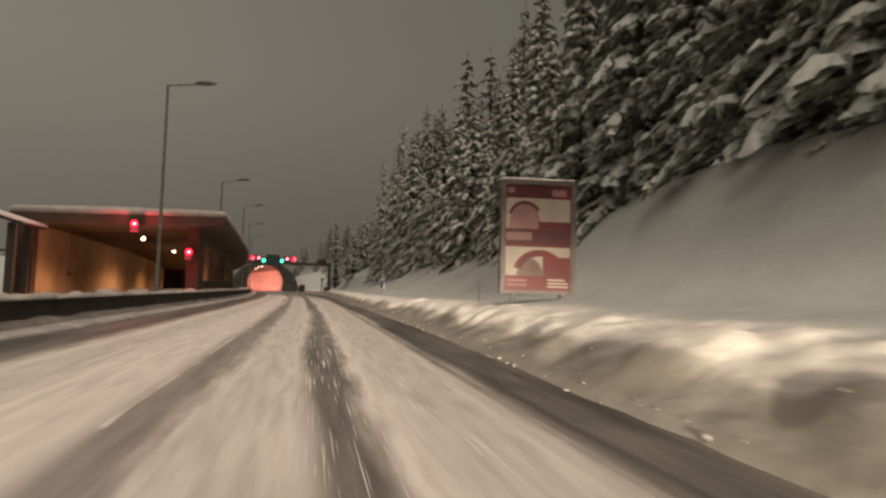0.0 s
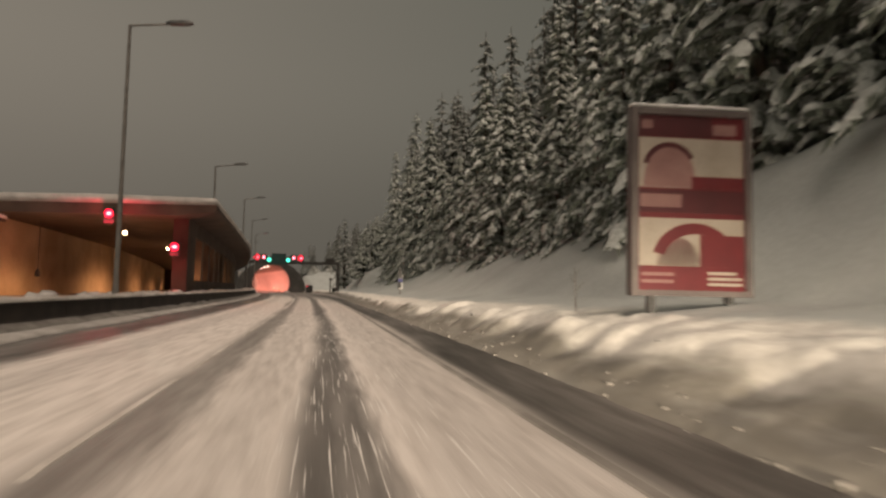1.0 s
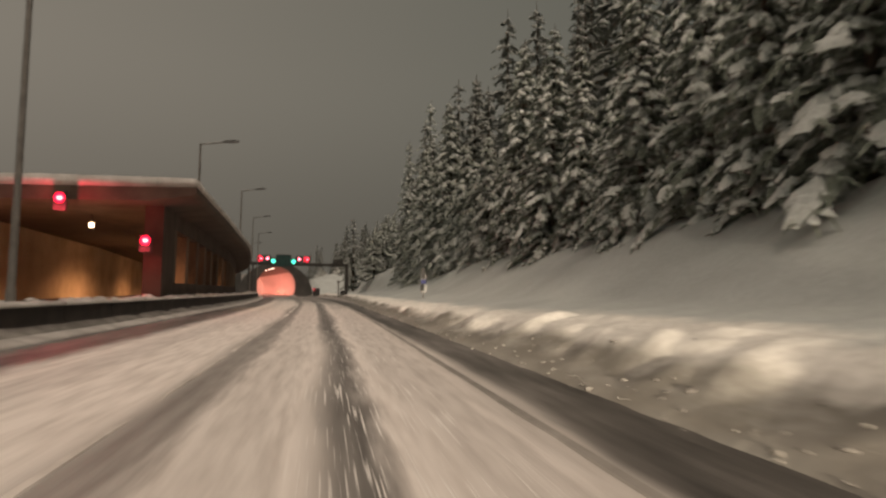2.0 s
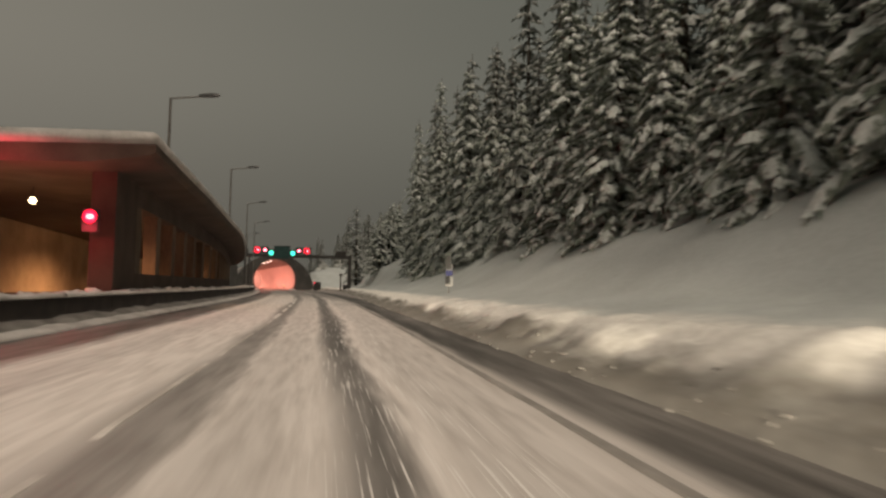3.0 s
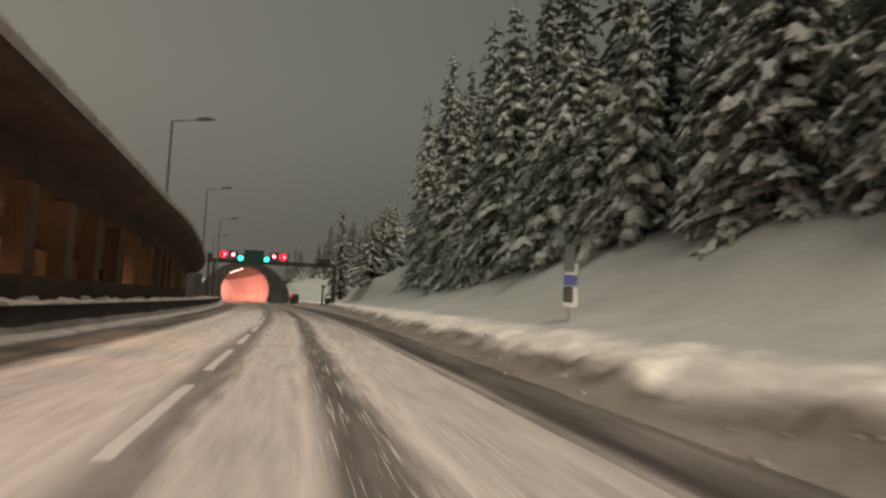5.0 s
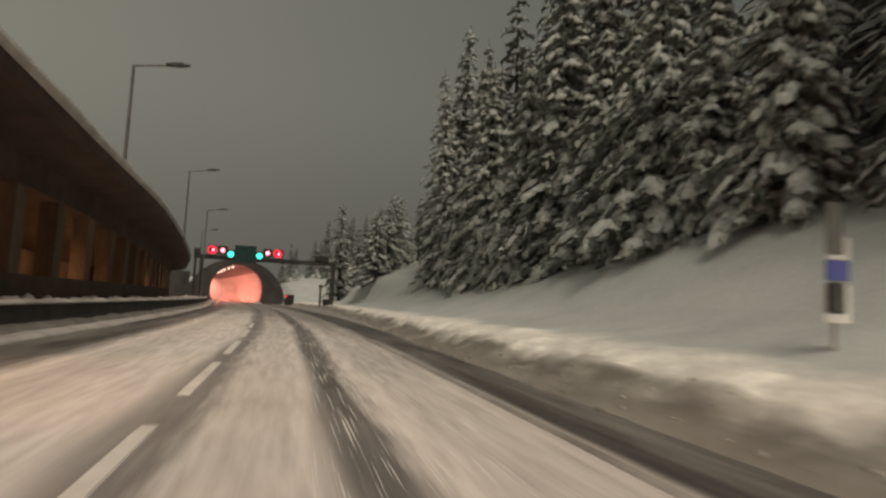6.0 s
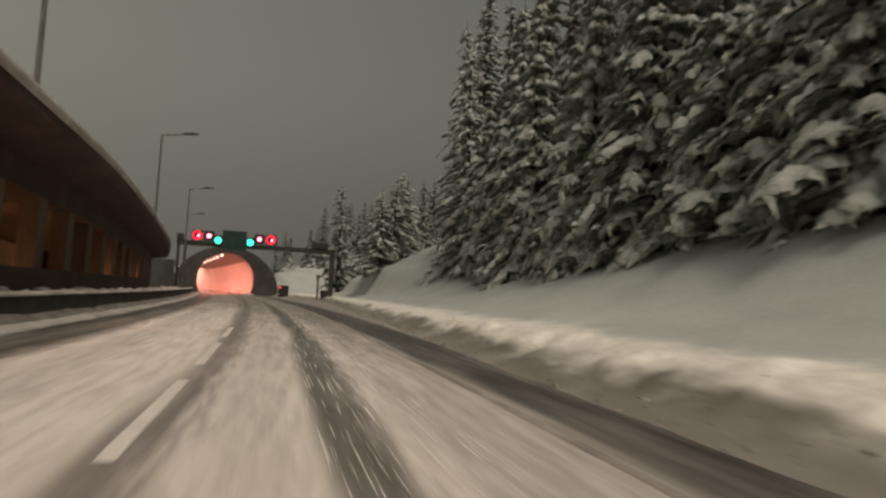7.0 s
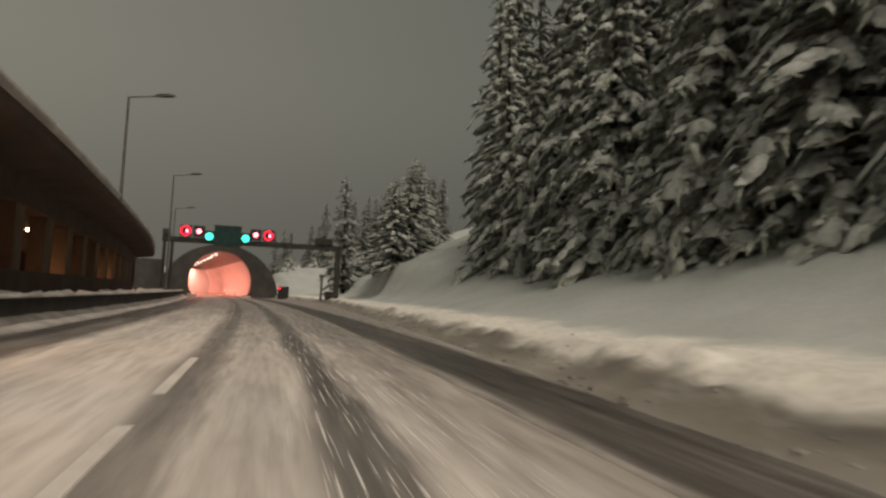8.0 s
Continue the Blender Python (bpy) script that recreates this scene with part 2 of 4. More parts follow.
def land(x, y):
    """Height of the snow outside the carriageway."""
    e = along(EDGE, y)
    if x > e:
        s, top, tree = x - e, along(BANK, y), along(TREES, y)
        shelf = 1.18 + 0.06 * wob(x, y, 0.15)
        foot = max(e + 4.2, 8.8)
        crest = float(np.interp(y, (20, 45), (0.84, 0.66)))
        if x < e + 3.0:
            u = s / 3.0
            swell = math.sin(math.pi * u)
            lean = min(1.0, max(0.0, u + (0.16 * wob(y, 0, 0.35, 91) + 0.09 * wob(y, x, 1.1, 92)) * swell))
            z = shelf * crest * float(np.interp(lean, (0, 0.05, 0.2, 0.36, 0.5, 0.7, 0.85, 1), (0, 0.1, 0.25, 0.6, 0.77, 0.87, 0.93, 1)))
            crust = abs(wob(x, y * 0.7, 1.3, 3)) * 0.15 - 0.03 + 0.045 * wob(x, y, 2.7, 5) + 0.02 * wob(x, y, 6.0, 6)
            z += crust * min(1, swell * 1.25) ** 1.3
        elif x < foot:
            u = (x - e - 3.0) / max(0.1, foot - e - 3.0)
            z = shelf * (crest + (1 - crest) * u) + 0.05 * wob(x, y, 0.8, 7) - 0.06 * max(0.0, wob(x, y, 1.9, 8) - 0.35) * 4
        else:
            u = min(1.0, (x - foot) / max(1.0, tree - foot))
            z = shelf + (top - shelf) * u ** 1.15 + 0.22 * wob(x, y, 0.35, 9) * u
            if x > tree:
                z += 0.42 * min(x - tree, 70) + 0.5 * wob(x, y, 0.2, 11) * min(1, (x - tree) / 3)
        if y > 165:
            z = z * max(0.2, 1 - (y - 165) / 30) + min(2.9 + 0.24 * max(0, x + 4) + 1.6 * wob(x, y * 0.3, 0.16, 81), max(0, y - 176) * 0.4) * min(1, s / 4)
        return max(z, 0.0)
    a = axis(y)
    if x < a - 30:
        z = min(2.0, (a - 30 - x) * 0.05)
    elif x < a - 6.2:
        z = 0.12 + 0.14 * wob(x, y, 0.5, 13)
    else:
        z = -0.12
    if y > 176 and (x < a - 12 or x > a + 8 or y > 240):
        z += min(6.0, (y - 176) * 0.35)
    return z


def finish(name, bm, material, smooth=False):
    me = bpy.data.meshes.new(name)
    bm.normal_update()
    bm.to_mesh(me)
    bm.free()
    me.materials.append(material)
    if smooth:
        me.polygons.foreach_set("use_smooth", [True] * len(me.polygons))
    return me


def part(name, bm, material, parent=None, label="", smooth=False):
    ob = new(name, finish(name, bm, material, smooth))
    if parent:
        ob.parent = parent
    return tagged(ob, label)


def raw(name, verts, faces, material, smooth=True):
    me = bpy.data.meshes.new(name)
    me.from_pydata(verts, [], faces)
    me.materials.append(material)
    if smooth:
        me.polygons.foreach_set("use_smooth", [True] * len(me.polygons))
    me.update()
    return me


def box(bm, x0, y0, z0, x1, y1, z1, bevel=0.0):
    made = bmesh.ops.create_cube(bm, size=1)["verts"]
    bmesh.ops.transform(bm, verts=made, matrix=Matrix.Translation(((x0 + x1) / 2, (y0 + y1) / 2, (z0 + z1) / 2)) @ Matrix.Diagonal((x1 - x0, y1 - y0, z1 - z0, 1)))
    if bevel:
        bmesh.ops.bevel(bm, geom=list({e for v in made for e in v.link_edges}), offset=bevel, segments=2, affect="EDGES")
    return bm


def rod(bm, a, b, r0, r1=None, n=10):
    a, b = Vector(a), Vector(b)
    m = Matrix.Translation((a + b) / 2) @ (b - a).to_track_quat("Z", "Y").to_matrix().to_4x4()
    bmesh.ops.create_cone(bm, cap_ends=True, segments=n, radius1=r0, radius2=r0 if r1 is None else r1, depth=(b - a).length, matrix=m)
    return bm


def sweep(bm, stations, closed=True, caps=True):
    """Skin between rings of points."""
    rings = [[bm.verts.new(p) for p in ring] for ring in stations]
    for r, s in zip(rings, rings[1:]):
        n = len(r)
        for i in range(n if closed else n - 1):
            bm.faces.new((r[i], r[(i + 1) % n], s[(i + 1) % n], s[i]))
    if closed and caps:
        bm.faces.new(list(reversed(rings[0])))
        bm.faces.new(rings[-1])
    bmesh.ops.recalc_face_normals(bm, faces=bm.faces)
    return bm


def holder(name, place=(0, 0, 0), label="", category="", group="", kind=""):
    ob = new(name)
    ob.location = place
    return tagged(ob, label, category, group, kind)


# ---- ground ----
def steps(*spans):
    out = []
    for a, b, d in spans:
        out += list(np.arange(a, b, d))
    return out + [spans[-1][1]]


ys = steps((-1500, -300, 300), (-300, -40, 20), (-40, -6, 3), (-6, 4, 0.5), (4, 104, 0.22), (104, 150, 0.5), (150, 270, 2.0), (270, 500, 25), (500, 2500, 400))
left_s = steps((-2500, -200, 400), (-200, -40, 20), (-40, -6.6, 1.2))
right_s = [0.0] + [0.13 * k for k in range(1, 24)] + [3.3, 3.7, 4.1, 4.5, 5, 5.5, 6, 6.5, 7, 7.6, 8.2, 8.8, 9.4, 10, 11, 12, 13, 14, 16, 18, 20, 24, 28, 34, 42, 55, 75, 110, 200, 500, 2500]
verts, width = [], 0
for y in ys:
    a, e = axis(min(y, 300)), along(EDGE, y)
    ragged = 0.09 * wob(y, 0, 0.45, 51) + 0.05 * wob(y, 3, 1.3, 52) if -6 <= y <= 150 else 0.0
    row = [a + s for s in left_s] + [a - 6.0, a - 4.0, (a + e) / 2, e - 0.35 + ragged] + [e + s + ragged * max(0, 1 - s / 1.5) for s in right_s]
    width = len(row)
    for i, x in enumerate(row):
        z = land(x, y)
        if len(left_s) + 4 <= i < len(left_s) + 5:
            z = -0.03
        verts.append((x, y, z))
faces = [(j * width + i, j * width + i + 1, (j + 1) * width + i + 1, (j + 1) * width + i) for j in range(len(ys) - 1) for i in range(width - 1)]
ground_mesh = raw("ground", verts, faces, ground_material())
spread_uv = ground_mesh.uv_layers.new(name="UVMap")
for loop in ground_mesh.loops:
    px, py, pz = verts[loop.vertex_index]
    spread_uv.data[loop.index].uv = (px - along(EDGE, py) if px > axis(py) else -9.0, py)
ground = new("ground", ground_mesh)
tagged(ground, "snow-covered verge, bank and hillside beside the road", "ground", kind="structure")


def road_material():
    """Packed snow with darker wheel tracks along the lanes."""
    m, nodes, links, p = shader("snowy_asphalt", 0.6)
    uv = nodes.new("ShaderNodeUVMap")
    sep = nodes.new("ShaderNodeSeparateXYZ")
    links.new(uv.outputs[0], sep.inputs[0])
    mp = nodes.new("ShaderNodeMapping")
    mp.inputs["Scale"].default_value = (1.0, 0.09, 1)
    links.new(uv.outputs[0], mp.inputs[0])

    def streak(scale, detail):
        nz = nodes.new("ShaderNodeTexNoise")
        nz.inputs["Scale"].default_value, nz.inputs["Detail"].default_value = scale, detail
        links.new(mp.outputs[0], nz.inputs["Vector"])
        return nz.outputs["Fac"]

    uv2 = nodes.new("ShaderNodeUVMap")
    uv2.uv_map = "Track"
    uv.uv_map = "UVMap"
    sep2 = nodes.new("ShaderNodeSeparateXYZ")
    links.new(uv2.outputs[0], sep2.inputs[0])
    soft, fine = streak(1.3, 3), streak(7.0, 4)
    mp2 = nodes.new("ShaderNodeMapping")
    mp2.inputs["Scale"].default_value = (1.0, 0.011, 1)
    links.new(uv.outputs[0], mp2.inputs[0])
    hz = nodes.new("ShaderNodeTexNoise")
    hz.inputs["Scale"].default_value, hz.inputs["Detail"].default_value = 46.0, 2
    links.new(mp2.outputs[0], hz.inputs["Vector"])
    hair = hz.outputs["Fac"]
    shift = calc(nodes, links, "ADD", calc(nodes, links, "MULTIPLY_ADD", soft, 0.6, -0.3), calc(nodes, links, "MULTIPLY_ADD", fine, 0.3, -0.15))
    v = calc(nodes, links, "ADD", sep2.outputs["X"], shift)
    u = calc(nodes, links, "ADD", sep.outputs["X"], shift)

    def band(centre, half, edge, u=u):
        """1 inside the band, falling to 0 over its edge."""
        d = calc(nodes, links, "ABSOLUTE", calc(nodes, links, "SUBTRACT", u, centre))
        mr = nodes.new("ShaderNodeMapRange")
        mr.interpolation_type = "SMOOTHSTEP"
        links.new(d, mr.inputs[0])
        mr.inputs[1].default_value, mr.inputs[2].default_value = half, half + edge
        mr.inputs[3].default_value, mr.inputs[4].default_value = 1.0, 0.0
        return mr.outputs[0]

    packed = ramp(nodes, links, fine, ((0.28, (0.66, 0.608, 0.56)), (0.62, (0.87, 0.815, 0.765))))
    wet = ramp(nodes, links, fine, ((0.34, (0.022, 0.02, 0.018)), (0.72, (0.08, 0.074, 0.066))))
    track = calc(nodes, links, "MULTIPLY", band(0.0, 0.10, 0.42, v), 0.88)
    # the dark strip at -3.95 is widened to hold the unlit left side
    for centre, half, edge, amount, across in ((-1.78, 0.1, 0.5, 0.7, v), (4.92, 0.6, 0.5, 0.96, u), (3.4, 0.08, 0.5, 0.22, u), (4.1, 0.12, 0.5, 0.3, u), (-3.95, 0.75, 0.75, 0.94, u), (-5.3, 0.25, 0.3, 0.7, u), (-0.95, 0.15, 0.5, 0.16, v), (-1.9, 0.1, 0.6, 0.2, u), (1.0, 0.1, 0.4, 0.2, v)):
        track = calc(nodes, links, "MAXIMUM", track, calc(nodes, links, "MULTIPLY", band(centre, half, edge, across), amount))
    worn = nodes.new("ShaderNodeMapRange")
    links.new(soft, worn.inputs[0])
    worn.inputs[1].default_value, worn.inputs[2].default_value = 0.3, 0.6
    worn.inputs[3].default_value, worn.inputs[4].default_value = 0.78, 1.0
    track = calc(nodes, links, "MULTIPLY", track, worn.outputs[0])
    # the far road's lack of headlight is put into this grey before the tunnel
    unlit_far = nodes.new("ShaderNodeMapRange")
    unlit_far.interpolation_type = "SMOOTHSTEP"
    lane = nodes.new("ShaderNodeMapRange")
    links.new(sep.outputs["X"], lane.inputs[0])
    lane.inputs[1].default_value, lane.inputs[2].default_value = -1.0, 3.4
    lane.inputs[3].default_value, lane.inputs[4].default_value = -16.0, 9.0
    links.new(calc(nodes, links, "ADD", calc(nodes, links, "ADD", sep.outputs["Y"], lane.outputs[0]), calc(nodes, links, "MULTIPLY_ADD", soft, 40.0, -20.0)), unlit_far.inputs[0])
    unlit_far.inputs[1].default_value, unlit_far.inputs[2].default_value = 62.0, 106.0
    unlit_far.inputs[3].default_value, unlit_far.inputs[4].default_value = 0.0, 0.86
    packed = blend(nodes, links, unlit_far.outputs[0], packed, ramp(nodes, links, fine, ((0.28, (0.11, 0.103, 0.094)), (0.66, (0.27, 0.255, 0.235)))))
    base = blend(nodes, links, track, packed, wet)
    grains = ramp(nodes, links, hair, ((0.60, (0, 0, 0)), (0.66, (1, 1, 1))))
    near = calc(nodes, links, "MULTIPLY", grains, band(0.4, 0.5, 0.7, v))
    base = blend(nodes, links, calc(nodes, links, "MULTIPLY", near, 0.95), base, (0.90, 0.87, 0.83))
    links.new(base, p.inputs["Base Color"])
    links.new(calc(nodes, links, "MULTIPLY_ADD", track, -0.2, 0.72), p.inputs["Roughness"])
    bump(nodes, links, p, calc(nodes, links, "ADD", fine, hair), 0.35, 0.02)
    return m


ROAD = road_material()
yr = steps((-40, 0, 2), (0, 120, 1.0), (120, 174, 3.0))
us = [-6.3, -5.5, -4.6, -3.9, -3.2, -2.4, -1.6, -0.8, 0, 0.5, 1, 1.5, 2, 2.5, 3, 3.5, 4]
bm = bmesh.new()
layer = bm.loops.layers.uv.new("UVMap")
layer2 = bm.loops.layers.uv.new("Track")
rows = []
for y in yr:
    a, e = axis(y), along(EDGE, y)
    if y > 172:
        e = a + 4.4
    xs = [a + s for s in us] + [a + 4 + (e + 0.35 - a - 4) * k / 3 for k in (1, 2, 3)]
    rows.append([(bm.verts.new((x, y, 0.012 * wob(x, y, 0.9, 21))), x - a) for x in xs])
for j in range(len(rows) - 1):
    for i in range(len(rows[0]) - 1):
        quad = (rows[j][i], rows[j][i + 1], rows[j + 1][i + 1], rows[j + 1][i])
        f = bm.faces.new([q[0] for q in quad])
        for loop, q in zip(f.loops, quad):
            loop[layer].uv = (q[1], q[0].co.y)
            loop[layer2].uv = (q[0].co.x - along(TRACK, q[0].co.y), q[0].co.y)
road = part("road", bm, ROAD, smooth=True)
tagged(road, "two-lane road with packed snow and dark slushy wheel tracks", "road", kind="structure")

for y0 in np.arange(5.6, 168, 6.0):
    b2, w = bmesh.new(), 0.085 if y0 > 44 else 0.05
    sweep(b2, [[(axis(y) - w, y, -0.02), (axis(y) + w, y, -0.02), (axis(y) + w - 0.015, y, z), (axis(y) - w + 0.015, y, z)] for y, z in zip(np.linspace(y0, y0 + (5.05 if y0 > 44 else 5.99), 7), (-0.018, 0.016, 0.016, 0.016, 0.016, 0.016, -0.018))])
    # dashes past y 83 take a dimmer colour, matching the unlit far road
    part("lane_dash", b2, PAINT if 44 < y0 < 83 else DUSTED if y0 < 44 else DIMLINE, road, "" if y0 > 44 else "white dash dusted over with snow")
b2 = bmesh.new()
sweep(b2, [[(axis(y) + 3.88, y, -0.01), (axis(y) + 4.04, y, -0.01), (axis(y) + 4.01, y, 0.014), (axis(y) + 3.91, y, 0.014)] for y in np.arange(-6, 150, 3)])
part("edge_line", b2, DIMLINE, road, "faint edge line under thin snow")

# the other carriageway and the median strip
bm = bmesh.new()
sweep(bm, [[(axis(y) - 20, y, 0.2), (axis(y) - 8.2, y, 0.2), (axis(y) - 8.2, y, 0.26), (axis(y) - 20, y, 0.26)] for y in np.arange(-10, 58, 5)])
tagged(part("road", bm, SLUSH), "snow-covered opposite carriageway beyond the barrier", "road", kind="structure")
bm = bmesh.new()
sweep(bm, [[(axis(y) - 22, y, 0.2), (axis(y) - 8.2, y, 0.2), (axis(y) - 8.2, y, 0.27), (axis(y) - 22, y, 0.27)] for y in np.arange(55.02, 166, 5)])
tagged(part("road", bm, BOUNCEROAD), "carriageway under the gallery roof, lightened to bounce light up", "road", kind="structure")


# ---- lumps of ploughed snow ----
def lumps(name, spots, label, material, seed):
    rnd = random.Random(seed)
    vs, fs = [], []
    ball = bmesh.new()
    bmesh.ops.create_icosphere(ball, subdivisions=1, radius=1)
    bv, bf = [v.co.copy() for v in ball.verts], [[v.index for v in f.verts] for f in ball.faces]
    ball.free()
    for x, y, z, r in spots:
        k = len(vs)
        q = Euler((rnd.uniform(0, 6), rnd.uniform(0, 6), rnd.uniform(0, 6))).to_matrix()
        sx, sy, sz = r * rnd.uniform(0.7, 1.4), r * rnd.uniform(0.7, 1.5), r * rnd.uniform(0.45, 0.8)
        for v in bv:
            w = q @ (v * rnd.uniform(0.75, 1.15))
            vs.append((x + w.x * sx, y + w.y * sy, z + w.z * sz))
        fs += [[k + i for i in f] for f in bf]
    return tagged(new(name, raw(name, vs, fs, material)), label, "snow", kind="stuff")


rnd = random.Random(5)
spots = []
for i in range(1500):
    y = rnd.uniform(-5, 130)
    s = abs(rnd.gauss(0.1, 0.45))
    x = along(EDGE, y) + s
    r = rnd.uniform(0.015, 0.06) * (1.6 if rnd.random() < 0.05 else 1)
    spots.append((x, y, max(0.0, land(x, y)) - r * 0.1, r))
lumps("snow_chunks", [q for i, q in enumerate(spots) if q[1] < 46 and (i % 3 == 0 or q[3] < 0.03)], "broken chunks of ploughed snow along the road edge", MUCK, 1)
lumps("snow_chunks", [q for i, q in enumerate(spots) if q[1] >= 46 and (i % 3 == 0 or q[3] < 0.03)], "dirty broken chunks of ploughed snow along the road edge", MUCK, 3)
spots = []
for i in range(700):
    y = rnd.uniform(5, 150)
    x = axis(y) - rnd.uniform(5.9, 7.4)
    r = rnd.uniform(0.08, 0.3)
    spots.append((x, y, 0.70 + rnd.uniform(-0.1, 0.12), r))
lumps("snow_chunks", spots, "lumpy heaped snow in the median behind the barrier", GREYSNOW, 2)
bm = bmesh.new()
rings = []
for y in np.arange(-6, 160, 0.7):
    h = 0.76 + 0.12 * wob(y, 0, 0.5, 71)
    rings.append([(axis(y) - 5.72 + dx, y, z + 0.06 * wob(y, dx, 0.9, 72)) for dx, z in ((0.0, 0.0), (-0.02, h - 0.12), (-0.4, h), (-1.2, h - 0.03), (-1.9, h - 0.35), (-2.5, 0.1))])
sweep(bm, rings)
tagged(part("median_snow", bm, GREYSNOW, smooth=True), "long heap of snow filling the median behind the barrier", "snow", kind="stuff")

# ---- median barrier ----
for y0 in np.arange(-4, 164, 4.0):
    wall = holder("concrete_barrier", (axis(y0) - 5.45, y0, 0), "shade-darkened concrete barrier segment capped with snow", "barrier", "median barrier segments")
    line = np.linspace(y0, y0 + 3.97, 3)
    prof = ((0.26, -0.08), (0.24, 0.10), (0.10, 0.32), (0.07, 0.76), (-0.07, 0.76), (-0.10, 0.32), (-0.24, 0.10), (-0.26, -0.08))
    bm = bmesh.new()
    sweep(bm, [[(axis(y) - axis(y0) + dx, y - y0, z) for dx, z in prof] for y in line])
    part("body", bm, UNLIT, wall)
    bm = bmesh.new()
    rings = []
    for y in np.linspace(y0, y0 + 3.99, 9):
        h, w = 0.13 + 0.08 * wob(y, 0, 1.1, 31), 0.16 + 0.04 * wob(y, 5, 1.3, 32)
        rings.append([(axis(y) - axis(y0) + w * math.cos(k), y - y0, 0.757 + h * max(0, math.sin(k))) for k in np.linspace(0, math.pi, 7)])
    sweep(bm, rings)
    part("snow_cap", bm, GREYSNOW, wall, smooth=True)

bm = bmesh.new()
rings = []
for y in np.arange(-6, 160, 0.8):
    h = 0.24 + 0.08 * wob(y, 0, 0.6, 61)
    rings.append([(axis(y) - 5.22 + dx, y, z) for dx, z in ((-0.15, -0.05), (-0.14, h + 0.05), (0.1, h * 0.7), (0.28, h * 0.35), (0.45, -0.05))])
sweep(bm, rings)
tagged(part("slush_drift", bm, MUCK, smooth=True), "dark slush packed against the foot of the barrier", "snow", kind="stuff")
bm = bmesh.new()
rings = []
for y in np.arange(-6, 160, 0.8):
    h, w = 0.12 + 0.05 * wob(y, 0, 0.7, 63), 0.48 + 0.16 * wob(y, 4, 0.4, 64) - 0.1 * min(1, max(0, (y - 60) / 30))
    c = axis(y) - 4.84 + 0.06 * wob(y, 9, 0.3, 65)
    rings.append([(c + dx * w, y, z) for dx, z in ((-1, -0.03), (-0.6, h * 0.8), (0, h), (0.6, h * 0.6), (1, -0.03))])
sweep(bm, rings)
tagged(part("snow_drift", bm, GREYSNOW, smooth=True), "low white ridge of snow along the road edge", "snow", kind="stuff")

# ---- avalanche gallery ----
gallery = holder("snow_gallery", (-8, 50, 0), "long concrete road gallery with a snow-laden flat roof", "gallery")
gallery_inv = Matrix.Translation((-8, 50, 0)).inverted()


def gpart(name, bm, material, label="", smooth=False):
    bmesh.ops.transform(bm, verts=bm.verts, matrix=gallery_inv)
    return part(name, bm, material, gallery, label, smooth)


def deck_x(y):
    return along(DECK, y)


gy = [49.6] + list(np.arange(54, 152, 2.5)) + [152]


def drop(y):
    return along(DROP, y)


def skew(y, u):
    """Front of the roof runs slightly askew: u metres in from its road edge."""
    return y + (0.19 * u if y < 50 else max(0.0, 0.19 * u - 0.9 * (y - 50)) if y < 54 else 0)


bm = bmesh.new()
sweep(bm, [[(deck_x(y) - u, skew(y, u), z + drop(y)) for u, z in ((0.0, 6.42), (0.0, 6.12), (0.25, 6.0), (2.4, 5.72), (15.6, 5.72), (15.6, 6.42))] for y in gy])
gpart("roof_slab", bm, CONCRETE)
bm = bmesh.new()
rings = []
for y in gy:
    ring = []
    for u, z in ((-0.06, 6.425), (-0.12, 6.54), (-0.1, 6.72), (0.05, 6.84), (0.8, 6.9), (8, 7.0), (15.3, 6.9), (15.6, 6.7), (15.6, 6.425)):
        yy = skew(y, u) - (0.1 if y < 50 and 6.5 < z < 6.95 else 0)
        ring.append((deck_x(y) - u + 0.04 * wob(y, u, 0.5, 41), yy, z + drop(y) + (0.07 * wob(y * 1.0, u, 0.4, 42) if z > 6.5 else 0)))
    rings.append(ring)
sweep(bm, rings)
gpart("roof_snow", bm, GREYSNOW, "thick rounded layer of snow on the roof", True)
for y in np.arange(57.8, 150, 4.4):
    x = deck_x(y) - 2.5
    bm = bmesh.new()
    sweep(bm, [[(x - w, y - d, z), (x + w, y - d, z), (x + w, y + d, z), (x - w, y + d, z)] for w, d, z in ((0.34, 0.42, 0.2), (0.34, 0.42, 4.76 + drop(y)))])
    gpart("column", bm, DIMMED)
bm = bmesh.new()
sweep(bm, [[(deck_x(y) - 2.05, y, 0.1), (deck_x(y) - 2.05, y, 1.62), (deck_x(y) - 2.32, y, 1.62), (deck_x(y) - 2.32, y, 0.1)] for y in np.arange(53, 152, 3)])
gpart("parapet", bm, CONCRETE, "low concrete parapet, darkened as in shade")
bm = bmesh.new()
sweep(bm, [[(deck_x(y) - 15.0, y, 0.1), (deck_x(y) - 15.0, y, 5.73 + drop(y)), (deck_x(y) - 15.5, y, 5.73 + drop(y)), (deck_x(y) - 15.5, y, 0.1)] for y in np.arange(53, 153, 3)])
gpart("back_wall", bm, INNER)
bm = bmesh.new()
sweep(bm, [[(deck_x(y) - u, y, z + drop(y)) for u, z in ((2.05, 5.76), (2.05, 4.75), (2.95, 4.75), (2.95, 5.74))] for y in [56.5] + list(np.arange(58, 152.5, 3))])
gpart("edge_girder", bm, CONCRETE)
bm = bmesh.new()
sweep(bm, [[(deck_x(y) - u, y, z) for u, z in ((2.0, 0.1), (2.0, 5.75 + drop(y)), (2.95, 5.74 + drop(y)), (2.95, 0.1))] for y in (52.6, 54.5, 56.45)])
